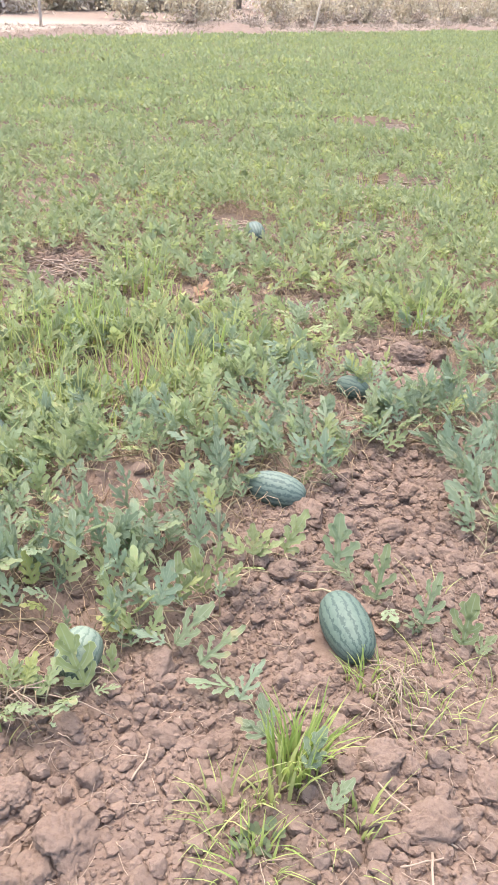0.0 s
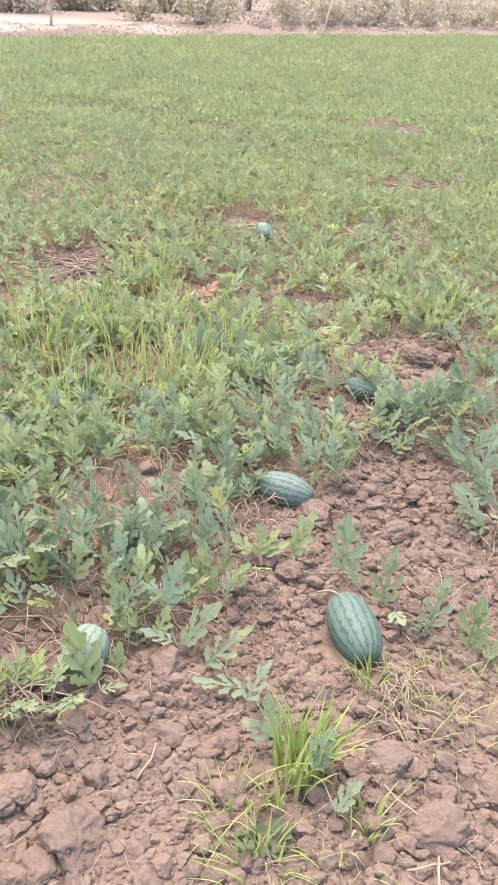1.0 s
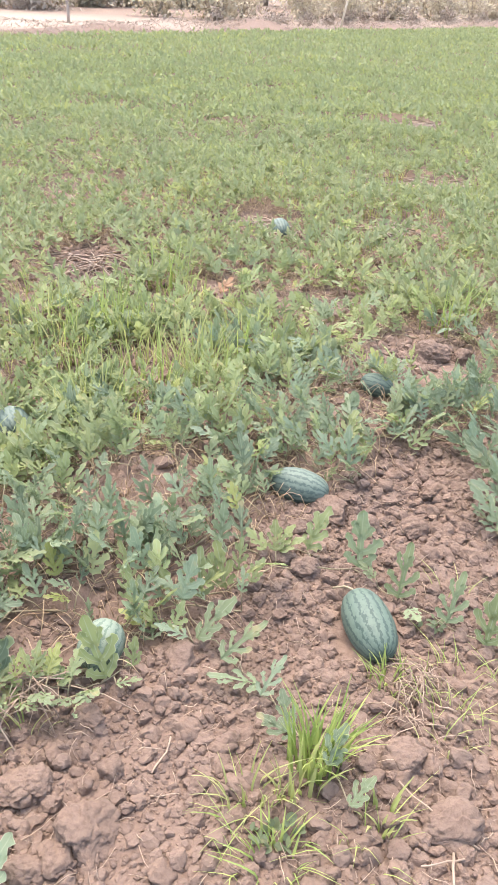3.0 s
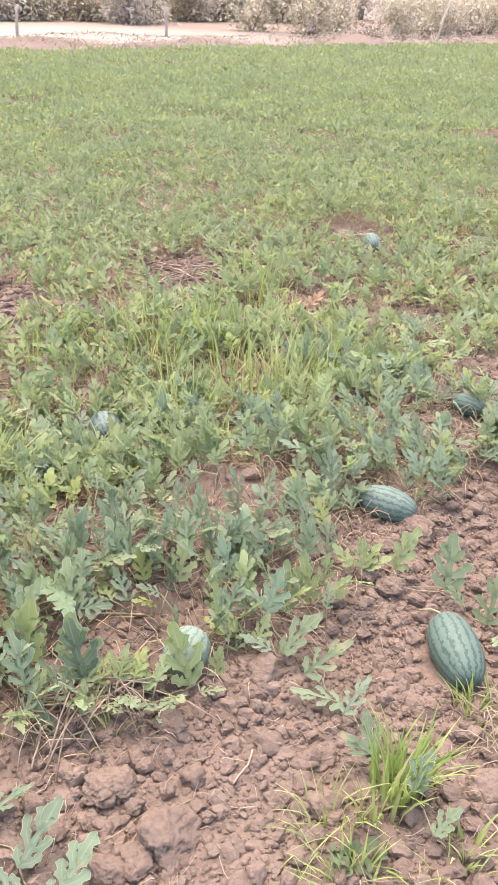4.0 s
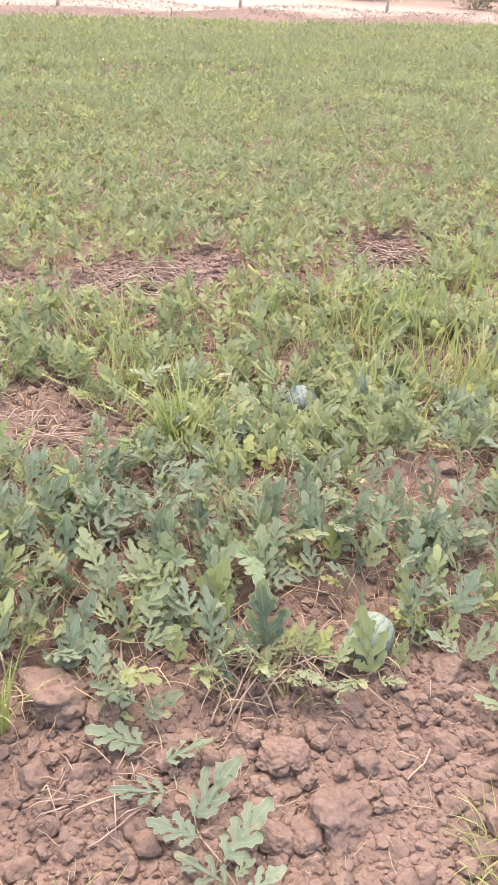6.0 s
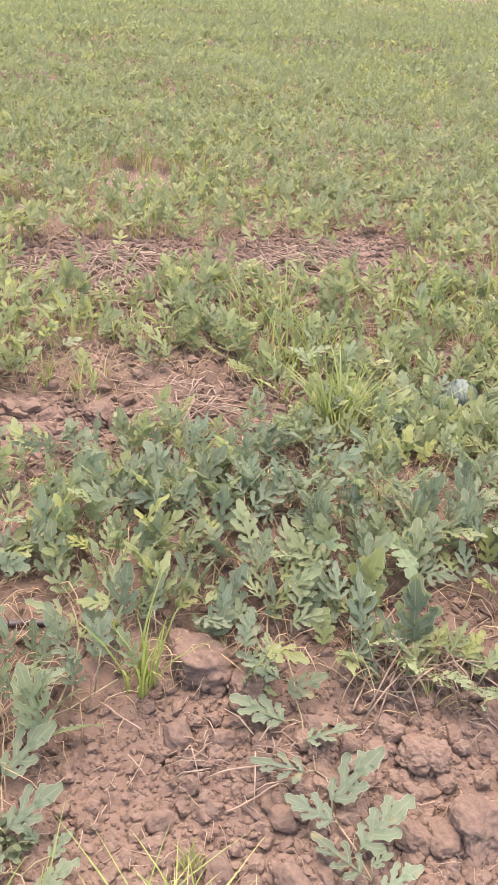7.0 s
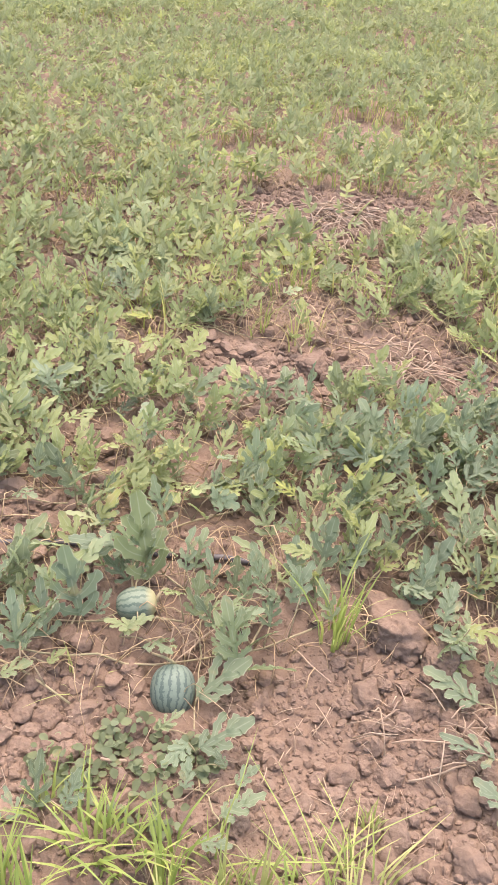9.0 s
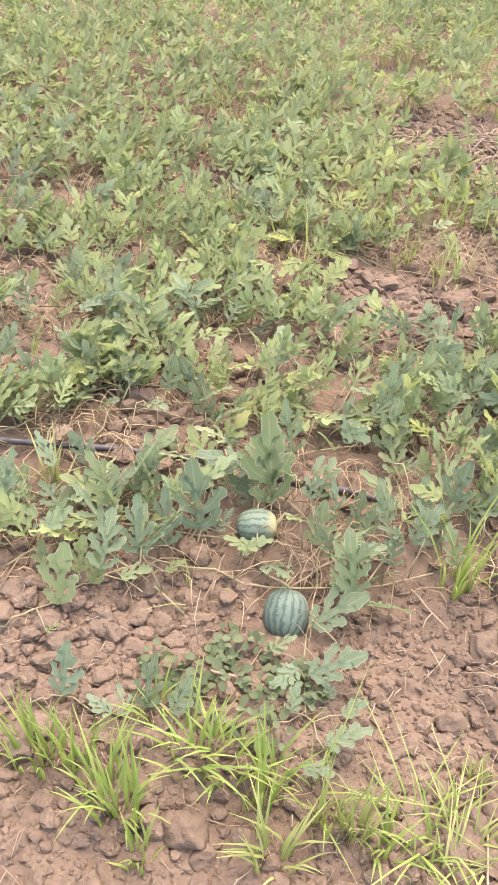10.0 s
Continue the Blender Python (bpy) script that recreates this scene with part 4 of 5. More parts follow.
def foliage():
    """The rest of the field's vines, thinning to simpler leaves with distance."""
    r = np.random.RandomState(11)
    mid, far = Batch(), Batch()
    for lo, hi, dens, sizes, shapes, b in ((0.0, 5.0, 430, (0.06, 0.13), LEAVES_MID, mid), (5.0, 9.5, 520, (0.06, 0.12), LEAVES_SLIM, mid),
                                           (9.5, 17.0, 620, (0.06, 0.105), [TRI2], far), (17.0, 60.0, 210, (0.08, 0.14), [TRI], far)):
        s0, s1, n0, n1 = max(-6, -hi), min(44, hi), 1.1, min(EDGE + 0.3, hi)
        k = int((s1 - s0) * (n1 - n0) * dens)
        s, n = r.uniform(s0, s1, k), r.uniform(n0, n1, k)
        x, y = s * US[0] + n * UN[0], s * US[1] + n * UN[1]
        d = np.hypot(x, y)
        seen = (x < 0.24 * (y + 3) + 0.9) & (y > -0.32 * x - 2.0) & ((d < 9) | (y > -0.48 * x - 1.0))
        keep = (d >= lo) & (d < hi) & seen & (r.rand(k) < cover(x, y)) & ~near_zone(x, y)
        for a, c, q in FREE:
            keep &= (x - a) ** 2 + (y - c) ** 2 > q * q
        x, y = x[keep], y[keep]
        tall = vnoise(x * 1.6 + 12, y * 1.6)
        z = height(x, y) + r.uniform(0.01, 0.08, len(x)) + 0.06 * tall + step(4, 9, np.hypot(x, y)) * 0.09 * (1 - 0.8 * step(11, 18, np.hypot(x, y))) * step(0.35, 0.75, vnoise(x * 1.1 + 40, y * 1.1))
        size = r.uniform(*sizes, len(x))
        az, up = r.normal(0.5, 1.3, len(x)), np.radians(r.triangular(-5, 48, 90, len(x)))
        mats = turns(az, up, r.normal(0, 0.6, len(x)), size)
        kind = r.randint(0, len(shapes), len(x))
        for q, (V, F, R) in enumerate(shapes):
            m = kind == q
            b.many(V, F, R, mats[m], np.stack([x[m], y[m], z[m]], -1))
    k = 26000
    s, n = r.uniform(-12, 16, k), r.uniform(1.1, 14, k)
    x, y = s * US[0] + n * UN[0], s * US[1] + n * UN[1]
    d = np.hypot(x, y)
    out = (d < 14) & ~((x < 0.24 * (y + 3) + 0.9) & (y > -0.32 * x - 2.0) & ((d < 9) | (y > -0.48 * x - 1.0))) & (r.rand(k) < cover(x, y)) & ~near_zone(x, y)
    x, y = x[out], y[out]
    mats = turns(r.normal(0.5, 1.3, len(x)), np.radians(r.triangular(5, 60, 92, len(x))), r.normal(0, 0.6, len(x)), r.uniform(0.09, 0.15, len(x)))
    far.many(TRI[0], TRI[1], TRI[2], mats, np.stack([x, y, height(x, y) + r.uniform(0.01, 0.12, len(x))], -1))
    mid.thing("watermelon_foliage", M_FOLIAGE, "dense grey-green lobed watermelon leaves covering the field rows", "watermelon foliage", "stuff")
    far.thing("watermelon_foliage", M_FOLIAGE, "distant watermelon leaves covering the field to its edge", "watermelon foliage", "stuff")


foliage()


def weed_patch(x, y, rad, count, seed):
    """Low weeds with small roundish leaves."""
    r = np.random.RandomState(seed)
    b = Batch()
    a, q = r.uniform(0, 6.28, count), rad * np.sqrt(r.rand(count))
    px, py = x + q * np.cos(a), y + 0.7 * q * np.sin(a)
    V = np.array([(0, 0, 0), (0.3, 0.2, 0.06), (0.4, 0.55, 0.08), (0.2, 0.92, 0.0), (0, 1, -0.04), (-0.2, 0.92, 0.0), (-0.4, 0.55, 0.08), (-0.3, 0.2, 0.06), (0, 0.55, 0)])
    F = [(8, k, (k + 1) % 8) for k in range(8)]
    b.many(V, F, np.zeros(9), turns(r.uniform(0, 6.28, count), r.uniform(-0.2, 0.9, count), r.normal(0, 0.4, count), r.uniform(0.013, 0.026, count)),
           np.stack([px, py, height(px, py) + r.uniform(0.008, 0.03, count)], -1))
    b.thing("weed_patch", M_WEED, "low patch of small-leaved green weeds on soil", "weeds", "stuff")


for _k, (_x, _y, _rad, _c) in enumerate(((-1.10, 0.42, 0.10, 130), (-1.0, 0.50, 0.06, 60), (-1.14, 0.28, 0.09, 80), (0.46, 1.80, 0.04, 20), (-0.98, 0.36, 0.08, 60), (0.07, 1.10, 0.06, 40), (-1.72, 0.55, 0.05, 40))):
    weed_patch(_x, _y, _rad, _c, 700 + _k)


# ---------------------------------------------------------------- grass
def blades(b, x, y, count, tall, r, spread_r, lean=0.5, wide=0.0045, origin=Vector((0, 0, 0))):
    for _ in range(count):
        az, rad = r.uniform(0, 6.28), spread_r * math.sqrt(r.random())
        p = on(x + rad * math.cos(az), y + rad * math.sin(az), -0.004) - origin
        out = az + r.gauss(0, 0.7)
        h, ln = tall * r.uniform(0.45, 1.1), lean * r.uniform(0.2, 1.3)
        side = Vector((-math.sin(out), math.cos(out), 0))
        V = []
        for t in (0, 0.3, 0.6, 0.85, 1.0):
            c = p + Vector((math.cos(out), math.sin(out), 0)) * (h * ln * t ** 2) + Vector((0, 0, h * (t - 0.35 * ln * t * t)))
            w = wide * (1 - 0.9 * t ** 2) * r.uniform(0.9, 1.1)
            V += [c - side * w + Vector((0, 0, 0.15 * w)), c, c + side * w + Vector((0, 0, 0.15 * w))]
        F = []
        for i in range(4):
            F += [(3 * i, 3 * i + 1, 3 * i + 4, 3 * i + 3), (3 * i + 1, 3 * i + 2, 3 * i + 5, 3 * i + 4)]
        b.put(np.array([v[:] for v in V]), F)


def tuft(x, y, count, tall, rad, seed, mat=None, lean=0.5, wide=0.0045, label="bright green grass tuft growing on the soil"):
    """A grass tuft; each blade is a part of its own."""
    o = on(x, y)
    r = random.Random(seed)
    if mat in (None, M_GRASS, M_DRYGRASS):
        mat = M_DRYBLADE if mat == M_DRYGRASS else M_BLADE
    root = new("grass_tuft")
    root.matrix_basis = Matrix.Translation(o)
    tagged(root, label, "grass tuft", "grass tufts")
    for _ in range(count):
        b = Batch()
        blades(b, x, y, 1, tall, r, rad, lean, wide, o)
        part("blade", mesh_of("blade", b.V[0], b.F, mat), root)
    return root


YG = "thin yellowing grass tuft on dry soil"
for _k, (_x, _y, _c) in enumerate(((0.05, 1.05, 24), (0.25, 1.09, 18), (0.45, 1.45, 18), (0.50, 1.62, 16), (0.03, 1.17, 20))):
    tuft(_x, _y, _c, 0.10, 0.08, 170 + _k, M_GRASS, 1.4, 0.0014, "fine drooping grey-green grass wisps on soil")
tuft(0.15, 1.29, 85, 0.20, 0.06, 1, M_BLADE, 0.45, 0.004)
tuft(0.11, 1.22, 22, 0.14, 0.05, 2, M_DRYGRASS, label=YG)
tuft(0.01, 1.20, 18, 0.15, 0.06, 3, M_DRYGRASS, 0.7, 0.003, YG)
tuft(0.08, 1.06, 16, 0.09, 0.06, 4, M_GRASS, 1.2, 0.003)
for _k, (_x, _y) in enumerate(((0.50, 1.50), (0.57, 1.42), (0.62, 1.60), (0.44, 1.38), (-0.02, 1.12), (0.40, 1.62), (0.53, 1.95), (-0.50, 1.30), (-1.30, 0.42))):
    tuft(_x, _y, 9, 0.10, 0.05, 20 + _k, M_DRYGRASS, 0.9, 0.0018, "sparse wisps of thin drying grass on soil")
tuft(-0.64, 0.58, 26, 0.13, 0.07, 130, M_DRYGRASS, 1.1, 0.0024, "drooping pale dry grass tuft on bare soil")
tuft(-0.60, 0.50, 18, 0.12, 0.06, 131, M_DRYGRASS, 1.2, 0.0024, "drooping pale dry grass tuft on bare soil")
tuft(0.29, 1.16, 16, 0.09, 0.04, 5, M_DRYGRASS, label=YG)
tuft(0.33, 1.58, 26, 0.11, 0.05, 6, M_GRASS, 0.6, 0.003)
tuft(-1.065, 0.935, 26, 0.26, 0.04, 7, M_BLADE, 0.5, 0.0034)
tuft(-1.26, 2.17, 34, 0.32, 0.06, 18, M_BLADE, 0.5, 0.004)
tuft(-1.25, 2.15, 50, 0.30, 0.07, 8, M_DRYBLADE, 0.7, 0.0038, "tall yellow-green grass tuft at the row's edge")
tuft(-0.71, 0.67, 16, 0.10, 0.02, 9, M_DRYGRASS, 0.4, 0.003, YG)
tuft(-1.75, 0.26, 14, 0.17, 0.03, 10, M_DRYGRASS, 0.6, 0.004, YG)
for k, (gx, gy, gc, gh, gr, gl) in enumerate(((-1.125, 0.0, 24, 0.17, 0.05, 0.35), (-1.09, 0.05, 22, 0.17, 0.045, 0.4), (-0.95, 0.09, 24, 0.19, 0.04, 0.5), (-1.0, 0.08, 14, 0.16, 0.04, 0.6),
                                              (-0.98, 0.24, 26, 0.14, 0.05, 0.8), (-0.94, 0.28, 20, 0.13, 0.05, 0.8), (-0.85, 0.295, 12, 0.20, 0.025, 0.25), (-0.88, 0.345, 14, 0.14, 0.03, 0.6),
                                              (-0.76, 0.385, 20, 0.16, 0.035, 0.22), (-0.73, 0.42, 16, 0.16, 0.03, 0.25), (-0.69, 0.45, 12, 0.13, 0.03, 0.6), (-0.757, 0.275, 22, 0.13, 0.04, 0.6),
                                              (-0.874, 0.088, 10, 0.11, 0.03, 0.5), (-1.09, 0.22, 14, 0.12, 0.03, 0.5))):
    tuft(gx, gy, int(1.4 * gc), gh, gr, 60 + k, M_DRYBLADE if k in (8, 9, 11) else M_BLADE, gl, 0.0033)
for k, (gx, gy) in enumerate(((-0.645, 0.565), (-0.70, 0.53), (-0.66, 0.50), (-0.82, 0.40))):
    tuft(gx, gy, 14, 0.16, 0.05, 140 + k, M_GRASS, 1.3, 0.0022, "drooping thin blue-green grass on bare soil")
for k, (gx, gy) in enumerate(((-0.80, 2.92), (-0.76, 4.33), (-0.35, 3.15), (-0.83, 3.63), (-1.02, 3.30), (-1.48, 3.18), (-0.76, 2.80), (-0.55, 3.02),
                              (-1.15, 3.55), (-0.95, 3.48), (-0.68, 3.40), (0.75, 3.95), (-0.45, 3.30), (-0.20, 3.45), (-1.9, 2.7), (-1.6, 2.55))):
    tuft(gx, gy, 34, 0.30, 0.14, 90 + k, M_GRASS if k % 2 else M_DRYGRASS, 0.5, 0.0038)


def loose_grass():
    r = random.Random(17)
    b, c = Batch(), Batch()
    k = 0
    while k < 1400:
        s, n = r.uniform(-2, 9), r.uniform(2.0, 9)
        x, y = s * US[0] + n * UN[0], s * US[1] + n * UN[1]
        if float(vnoise(x * 0.9 + 80, y * 0.9)) + 0.35 * math.exp(-((n - 2.95) / 0.45) ** 2) < 0.55 or cover_at(x, y) < 0.4:
            k += 0.2
            continue
        blades(c if r.random() < 0.72 else b, x, y, 8, 0.18, r, 0.08, 0.6, 0.0036)
        k += 1
    b.thing("field_grass", M_DRYGRASS, "scattered yellow-green grass between the watermelon rows", "grass", "stuff")
    c.thing("field_grass", M_GRASS, "fresh green grass among the watermelon rows", "grass", "stuff")


loose_grass()


# ---------------------------------------------------------------- straw, stems, hose
def straw():
    r = random.Random(23)
    b = Batch()
    made = 0
    while made < 8500:
        x, y = r.uniform(-4.0, 1.6), r.uniform(-0.3, 7.5)
        c = cover_at(x, y)
        if r.random() < 0.6 * c or y < -0.35 * x - 0.6 or x > 0.3 * y + 0.6:
            continue
        made += 1
        L, az = r.uniform(0.015, 0.085) * (1.2 if r.random() < 0.15 else 0.8), r.uniform(0, 6.28)
        pts, a = [], az
        px, py = x, y
        for i in range(4):
            pts.append(on(px, py, 0.010 + 0.012 * r.random()))
            a += r.gauss(0, 0.15)
            px, py = px + L / 3 * math.cos(a), py + L / 3 * math.sin(a)
        b.put(*tube(pts, r.uniform(0.0006, 0.0014), 3))
    b.thing("straw_litter", M_STRAW, "dry straw and dead stems littering the soil", "straw", "stuff")
    b = Batch()
    made = 0
    while made < 17000:
        s, n = r.uniform(-2.4, 5.5), r.uniform(1.15, 5.6)
        x, y = s * US[0] + n * UN[0], s * US[1] + n * UN[1]
        if r.random() > 1.3 * cover_at(x, y) - 0.1:
            continue
        made += 1
        az, L = r.uniform(0, 6.28), r.uniform(0.05, 0.15)
        pts, a, px, py, top = [], az, x, y, r.uniform(0.0, 0.07)
        for i in range(5):
            pts.append(on(px, py, 0.012 + top * math.sin(math.pi * i / 4) + 0.004 * r.random()))
            a += r.gauss(0, 0.3)
            px, py = px + L / 4 * math.cos(a), py + L / 4 * math.sin(a)
        b.put(*tube(pts, r.uniform(0.0007, 0.0016), 3))
    b.thing("dry_vine_stems", M_TAN, "tangle of dry tan vine stems under the leaves", "dry stems", "stuff")


straw()


def stalk(x, y, L, az, rad, seed, label="pale dry straw stalk lying on the soil"):
    r = random.Random(seed)
    pts, a, px, py = [], az, x, y
    o = on(x, y)
    for i in range(6):
        pts.append(Vector((px - o.x, py - o.y, 0.016 + 0.008 * r.random())))
        a += r.gauss(0, 0.12)
        px, py = px + L / 5 * math.cos(a), py + L / 5 * math.sin(a)
    fall = level_at(px, py) - o.z
    for i, p in enumerate(pts):
        p.z += fall * i / 5
    ob = thing("straw_stalk", *tube(pts, 0.72 * rad, 6), M_STRAW, label, "straw stalk", group="straw stalks")
    ob.location = o


for k, (sx, sy, sl, sa, sr) in enumerate(((0.33, 1.25, 0.20, -0.9, 0.0028), (0.42, 1.02, 0.09, 1.5, 0.004), (0.36, 1.06, 0.10, 0.5, 0.003), (0.36, 1.55, 0.13, -1.2, 0.0026),
                                          (0.40, 1.52, 0.10, -0.9, 0.003), (-0.20, 1.22, 0.10, 1.3, 0.003), (-0.58, 1.30, 0.12, 0.6, 0.003), (-0.66, 1.26, 0.11, -1.0, 0.003),
                                          (-0.80, 0.84, 0.14, 0.9, 0.003), (-0.72, 0.80, 0.12, 0.7, 0.003), (-1.10, 0.84, 0.12, 0.2, 0.003), (-1.24, 0.66, 0.12, 1.7, 0.004),
                                          (-1.30, 0.45, 0.10, 2.2, 0.003), (-0.62, 0.62, 0.14, -0.8, 0.003), (-1.12, 0.35, 0.05, 0.8, 0.005), (-2.0, 1.95, 0.22, 0.7, 0.004),
                                          (-2.1, 1.88, 0.20, 0.9, 0.004), (-0.70, 1.33, 0.14, 0.3, 0.004), (-0.66, 1.30, 0.13, 0.9, 0.004))):
    stalk(sx, sy, sl, sa, sr, 200 + k)


def straw_heap(x, y, seed, count=130, size=1.0):
    r = random.Random(seed)
    b = Batch()
    o = on(x, y)
    for _ in range(count):
        az, rad = r.uniform(0, 6.28), 0.16 * size * r.random()
        p = Vector((rad * math.cos(az), rad * math.sin(az), r.uniform(0.01, 0.07)))
        q = r.uniform(0, 6.28)
        L = r.uniform(0.10, 0.28) * size
        e = p + Vector((L * math.cos(q), L * math.sin(q), -p.z * 0.8))
        b.put(*tube([p, (p + e) / 2 + Vector((0, 0, 0.015)), e], 0.0008 + 0.0018 * size, 4))
    ob = b.thing("straw_heap", M_STRAW, "loose heap of pale dry straw on bare soil", "straw", "stuff")
    ob.location = o


straw_heap(-2.85, 2.74, 3)
straw_heap(-2.52, 2.36, 4, 60)
straw_heap(-2.2, 3.3, 14, 80)
straw_heap(-3.0, 2.35, 15, 60)
straw_heap(-1.75, 1.95, 16, 50)
straw_heap(-2.25, 3.55, 5, 40)
straw_heap(1.35, 10.6, 6, 160, 1.9)
straw_heap(1.05, 10.3, 26, 140, 2.0)
straw_heap(0.9, 7.2, 7, 150, 1.9)
straw_heap(1.15, 7.4, 27, 120, 1.9)
straw_heap(0.6, 7.0, 28, 100, 1.9)
straw_heap(-0.25, 5.6, 29, 80, 1.4)
straw_heap(0.55, 5.75, 36, 90, 1.6)
straw_heap(-1.2, 4.6, 30, 50, 1.3)
straw_heap(-0.62, 1.37, 8, 45, 0.7)
straw_heap(-0.52, 1.40, 9, 45, 0.6)
straw_heap(0.40, 1.54, 31, 45, 0.4)
straw_heap(0.36, 1.44, 32, 25, 0.35)
straw_heap(-0.70, 0.95, 33, 14, 0.4)
straw_heap(-0.82, 0.86, 34, 14, 0.35)
straw_heap(-1.25, 0.66, 35, 20, 0.35)

_pts = [on(x, y, 0.014 + 0.004 * math.sin(9 * x)) for x, y in ((-2.9, -1.2), (-2.4, -0.5), (-2.08, -0.03), (-1.919, 0.19), (-1.842, 0.306), (-1.781, 0.429), (-1.687, 0.584), (-1.61, 0.685), (-1.5, 0.757), (-1.40, 0.88))]
_pts += [on(-1.33, 0.96, -0.005), on(-1.25, 1.05, -0.03), on(-1.1, 1.2, -0.07)]
thing("drip_hose", *tube(_pts, 0.0085, 8), M_HOSE, "thin black plastic drip irrigation hose along the row", "drip hose")


def dead_leaf(x, y, size, az, mat, label, seed):
    V, F, R = leaf_shape(seed, 2, 5, 1.1, 0.5, -0.15)
    ob = thing("dead_leaf", V, F, mat, label, "dead leaf", rim=R)
    md = ob.modifiers.new("thick", "SOLIDIFY")
    md.thickness = 0.02
    ob.matrix_basis = Matrix.Translation(on(x, y, 0.03)) @ leaf_turn(az, radians(25), 0.3).to_4x4() @ Matrix.Scale(size, 4)


dead_leaf(-0.43, 4.25, 0.12, -0.6, M_DEAD, "curled orange-brown dead leaf among vines", 71)
dead_leaf(-1.87, 0.30, 0.085, -0.9, M_STRAW, "flat tan dead leaf beside the black hose", 72)


# ---------------------------------------------------------------- far edge: bank, posts, shrubs, trees
def sn(s, n):
    return s * US[0] + n * UN[0], s * US[1] + n * UN[1]


def bank_grass():
    r = np.random.RandomState(31)
    b = Batch()
    k = 34000
    s, n = r.uniform(-14, 60, k), EDGE + 0.2 + np.abs(r.normal(0.9, 0.9, k))
    x, y = s * US[0] + n * UN[0], s * US[1] + n * UN[1]
    V = np.array([(-0.07, 0, 0), (0.07, 0, 0), (0.05, 0.55, 0.06), (-0.05, 0.55, 0.06), (0, 1, 0.25)])
    F = [(0, 1, 2, 3), (3, 2, 4)]
    size = r.uniform(0.06, 0.15, k)
    mats = turns(r.uniform(0, 6.28, k), np.radians(r.uniform(-5, 40, k)), r.normal(0, 0.5, k), size)
    b.many(V, F, None, mats, np.stack([x, y, height(x, y) + 0.02], -1))
    b.thing("bank_grass", M_BANK, "dry tan grass on the low bank at the field's edge", "dry grass", "stuff")


bank_grass()


def post(x, y, tall, seed):
    r = random.Random(seed)
    pts = [(0, 0, -0.05), (0.01, 0, tall * 0.35), (r.uniform(-0.03, 0.03), 0.01, tall * 0.7), (r.uniform(-0.06, 0.08), 0.02, tall)]
    ob = thing("fence_post", *tube(pts, (0.055, 0.05, 0.045, 0.042), 8), M_BARK, "weathered dark wooden fence post at the field edge", "fence post", group="fence posts")
    ob.location = on(x, y)


post(-14.0, 18.9, 0.85, 1)
post(-11.37, 23.95, 0.85, 2)
post(-8.3, 28.4, 0.85, 3)
_o = on(0.30, 30.7)
_ob = thing("bamboo_pole", *tube([(0, 0, -0.05), (0.18, 0, 0.9), (0.45, 0, 1.9), (0.75, 0.05, 2.8)], (0.036, 0.033, 0.028, 0.02), 7), M_POLE, "thin pale leaning bamboo pole at the field edge", "pole")
_ob.location = _o


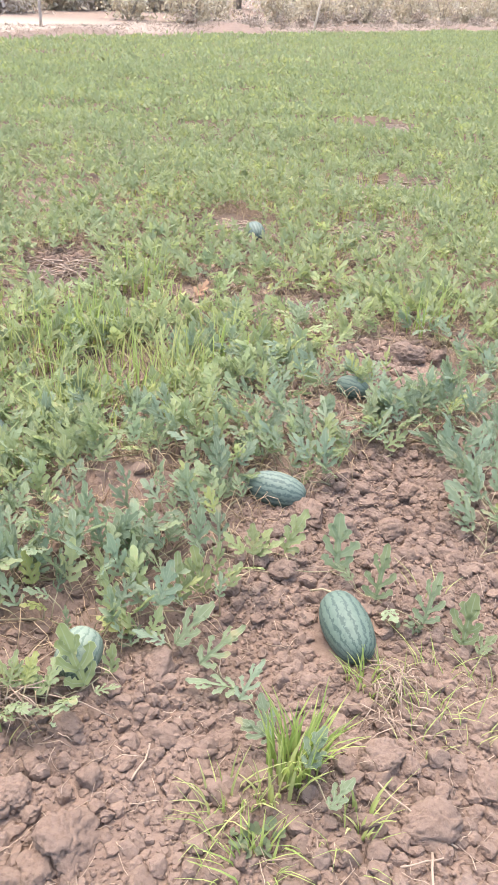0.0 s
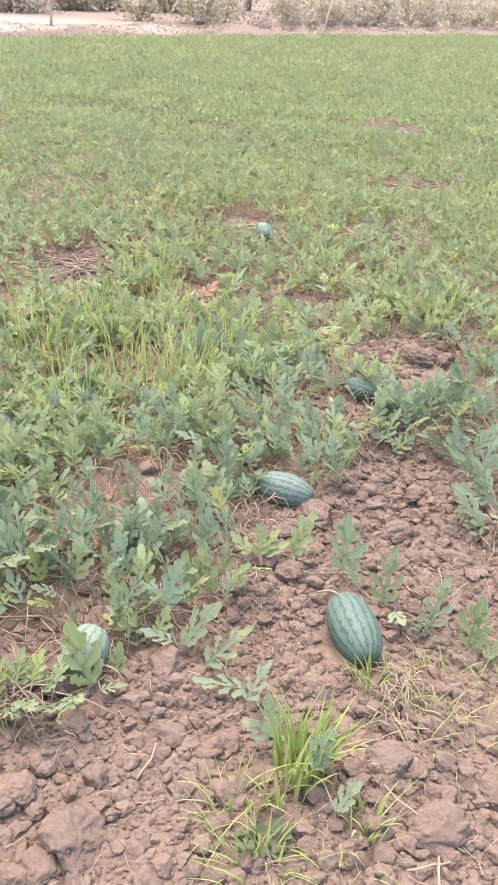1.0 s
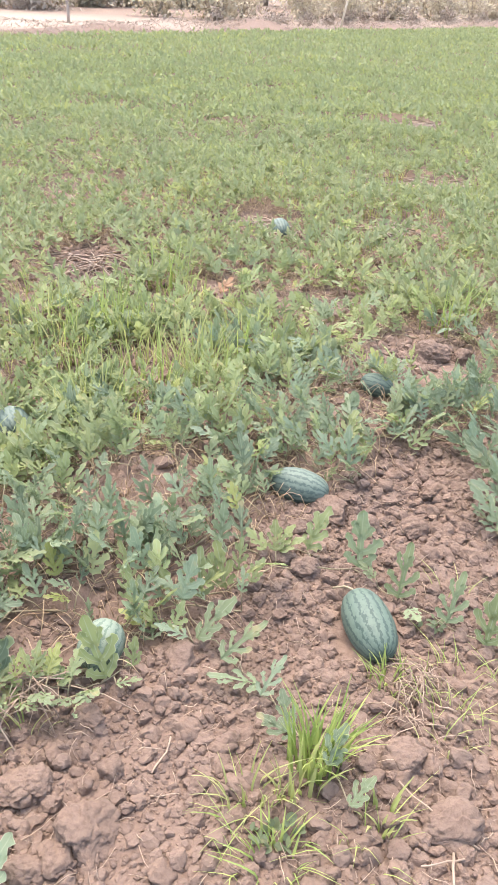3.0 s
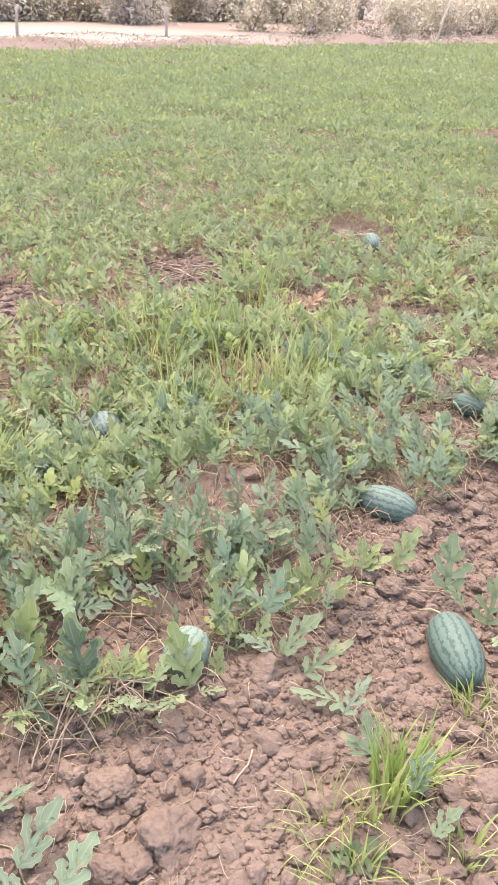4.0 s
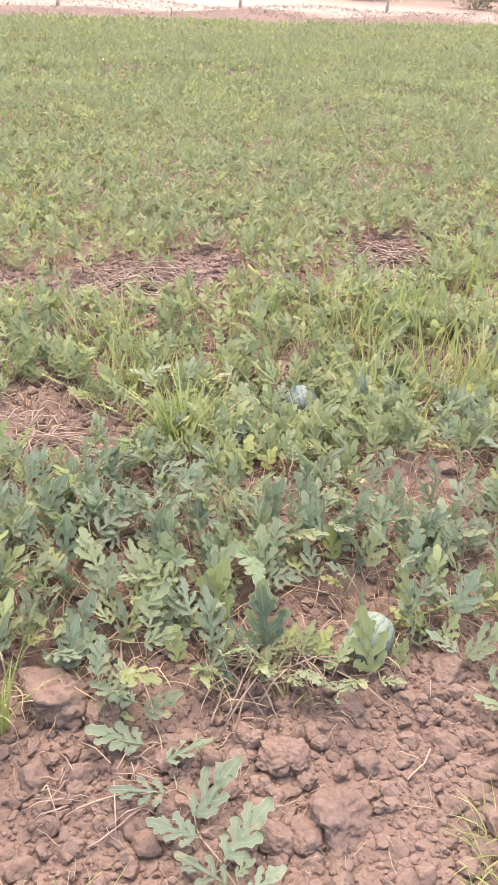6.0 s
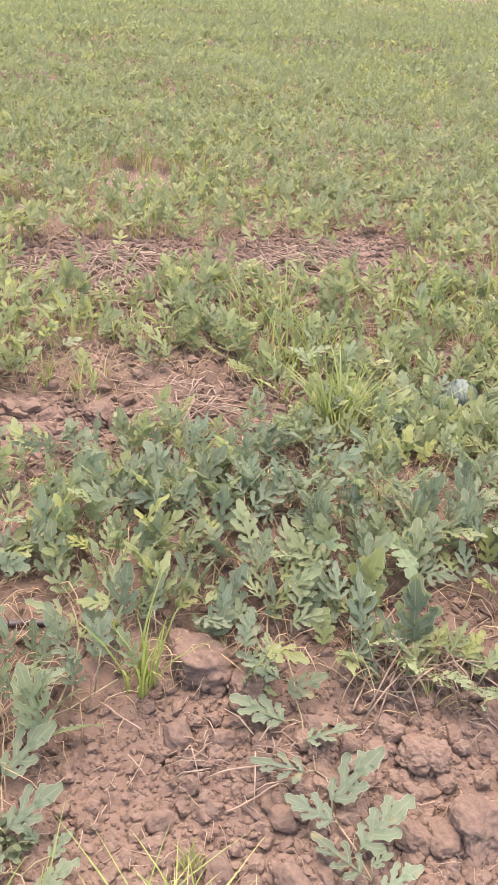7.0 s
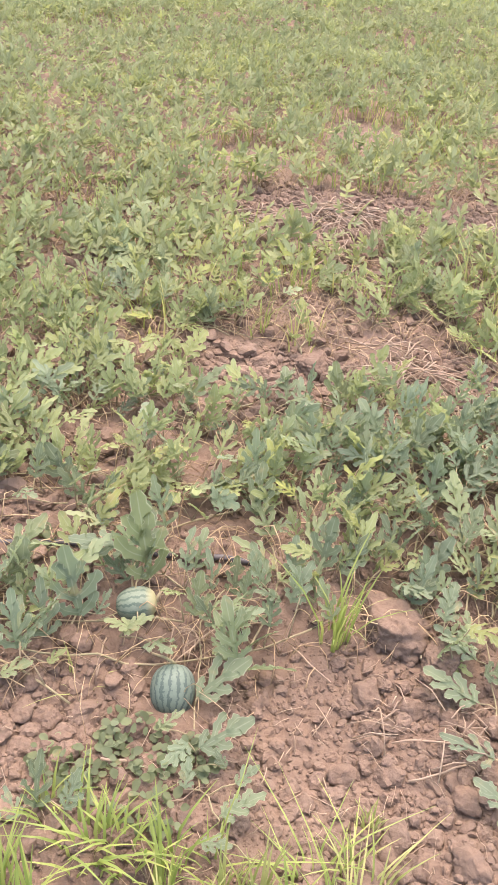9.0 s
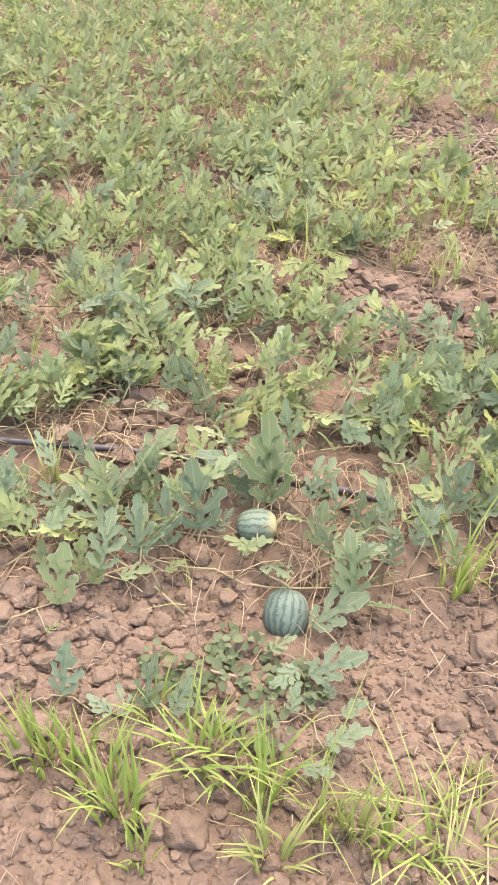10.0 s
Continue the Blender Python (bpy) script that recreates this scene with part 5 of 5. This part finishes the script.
def tree(x, y, tall, seed, mat, leaves, name="tree", label="grey-brown tree behind the field, paled in colour for haze", bushy=False, leaf_size=(0.10, 0.2)):
    r = random.Random(seed)
    rr = np.random.RandomState(seed)
    o = on(x, y)
    root = new(name)
    root.matrix_basis = Matrix.Translation(o)
    tagged(root, label, name, name + "s beyond the field")
    b = Batch()
    ends = []
    trunks = r.randint(4, 7) if bushy else r.randint(1, 2)
    for _ in range(trunks):
        az, lean = r.uniform(0, 6.28), r.uniform(0.25, 0.7) if bushy else r.uniform(0.02, 0.15)
        h = tall * (r.uniform(0.5, 0.8) if bushy else r.uniform(0.5, 0.65))
        pts, p = [], Vector((0, 0, -0.1))
        w = (0.035 if bushy else 0.13) * tall / 5
        for i in range(6):
            pts.append(p.copy())
            p = p + Vector((math.cos(az) * lean + r.gauss(0, 0.08), math.sin(az) * lean + r.gauss(0, 0.08), 1)) * h / 5
        b.put(*tube(pts, [w * 2 * (1 - 0.13 * i) for i in range(6)], 6))
        for _ in range(6 if bushy else 12):
            i = r.randint(1, 5)
            q = pts[i]
            a2, up = r.uniform(0, 6.28), r.uniform(0.2, 0.9)
            L = tall * r.uniform(0.16, 0.36)
            e = q + Vector((math.cos(a2), math.sin(a2), up)) * L
            m = (q + e) / 2 + Vector((r.gauss(0, 0.05), r.gauss(0, 0.05), 0.05)) * L
            b.put(*tube([q, m, e], (w * 0.6, w * 0.4, w * 0.2), 4))
            ends += [m, e, (m + e) / 2]
    part("trunk", mesh_of("trunk", np.concatenate(b.V), b.F, M_BARK), root)
    c = Batch()
    E = np.array([e[:] for e in ends])
    pick = rr.randint(0, len(E), leaves)
    clump = E[pick] + rr.normal(0, 0.085 * tall, (leaves, 3))
    if bushy:
        low = rr.rand(leaves) < 0.35
        clump[low] = np.stack([rr.normal(0, 0.22 * tall, low.sum()), rr.normal(0, 0.22 * tall, low.sum()), rr.uniform(0.02, 0.35 * tall, low.sum())], -1)
    clump[:, 2] = np.clip(clump[:, 2], 0.04, None)
    V, F, R = np.array([(-0.25, 0.4, 0.04), (0, 0, 0), (0.25, 0.4, 0.04), (0, 1, -0.1)]), [(0, 1, 2, 3)], np.zeros(4)
    mats = turns(rr.uniform(0, 6.28, leaves), rr.uniform(-1.2, 1.2, leaves), rr.uniform(-1, 1, leaves), rr.uniform(*leaf_size, leaves))
    c.many(V, F, R * 0, mats, clump)
    part("crown", mesh_of("crown", np.concatenate(c.V), c.F, mat, True, np.concatenate(c.R)), root)


# Trees and undergrowth take the leaf colours paled to stand for haze.
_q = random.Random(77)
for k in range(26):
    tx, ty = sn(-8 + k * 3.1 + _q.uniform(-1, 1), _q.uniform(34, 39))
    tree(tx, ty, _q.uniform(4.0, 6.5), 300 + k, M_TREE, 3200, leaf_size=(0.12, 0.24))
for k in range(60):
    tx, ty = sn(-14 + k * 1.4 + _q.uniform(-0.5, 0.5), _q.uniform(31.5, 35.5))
    tree(tx, ty, _q.uniform(1.8, 3.0), 400 + k, M_TREE if k % 2 else M_SHRUB, 2000, "shrub", "brown undergrowth shrub before the trees, paled in colour for haze", True, (0.12, 0.24))
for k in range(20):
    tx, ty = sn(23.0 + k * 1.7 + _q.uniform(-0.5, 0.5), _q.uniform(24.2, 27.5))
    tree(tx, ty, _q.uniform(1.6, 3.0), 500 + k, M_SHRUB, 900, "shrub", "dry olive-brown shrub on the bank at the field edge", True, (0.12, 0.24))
for k in range(26):
    tx, ty = sn(22.5 + k * 1.45 + _q.uniform(-0.5, 0.5), _q.uniform(21.8, 23.4))
    tree(tx, ty, _q.uniform(0.5, 0.95), 600 + k, M_BANK, 420, "dry_shrub", "low dry brown brush on the bank at the field edge", True, (0.07, 0.15))
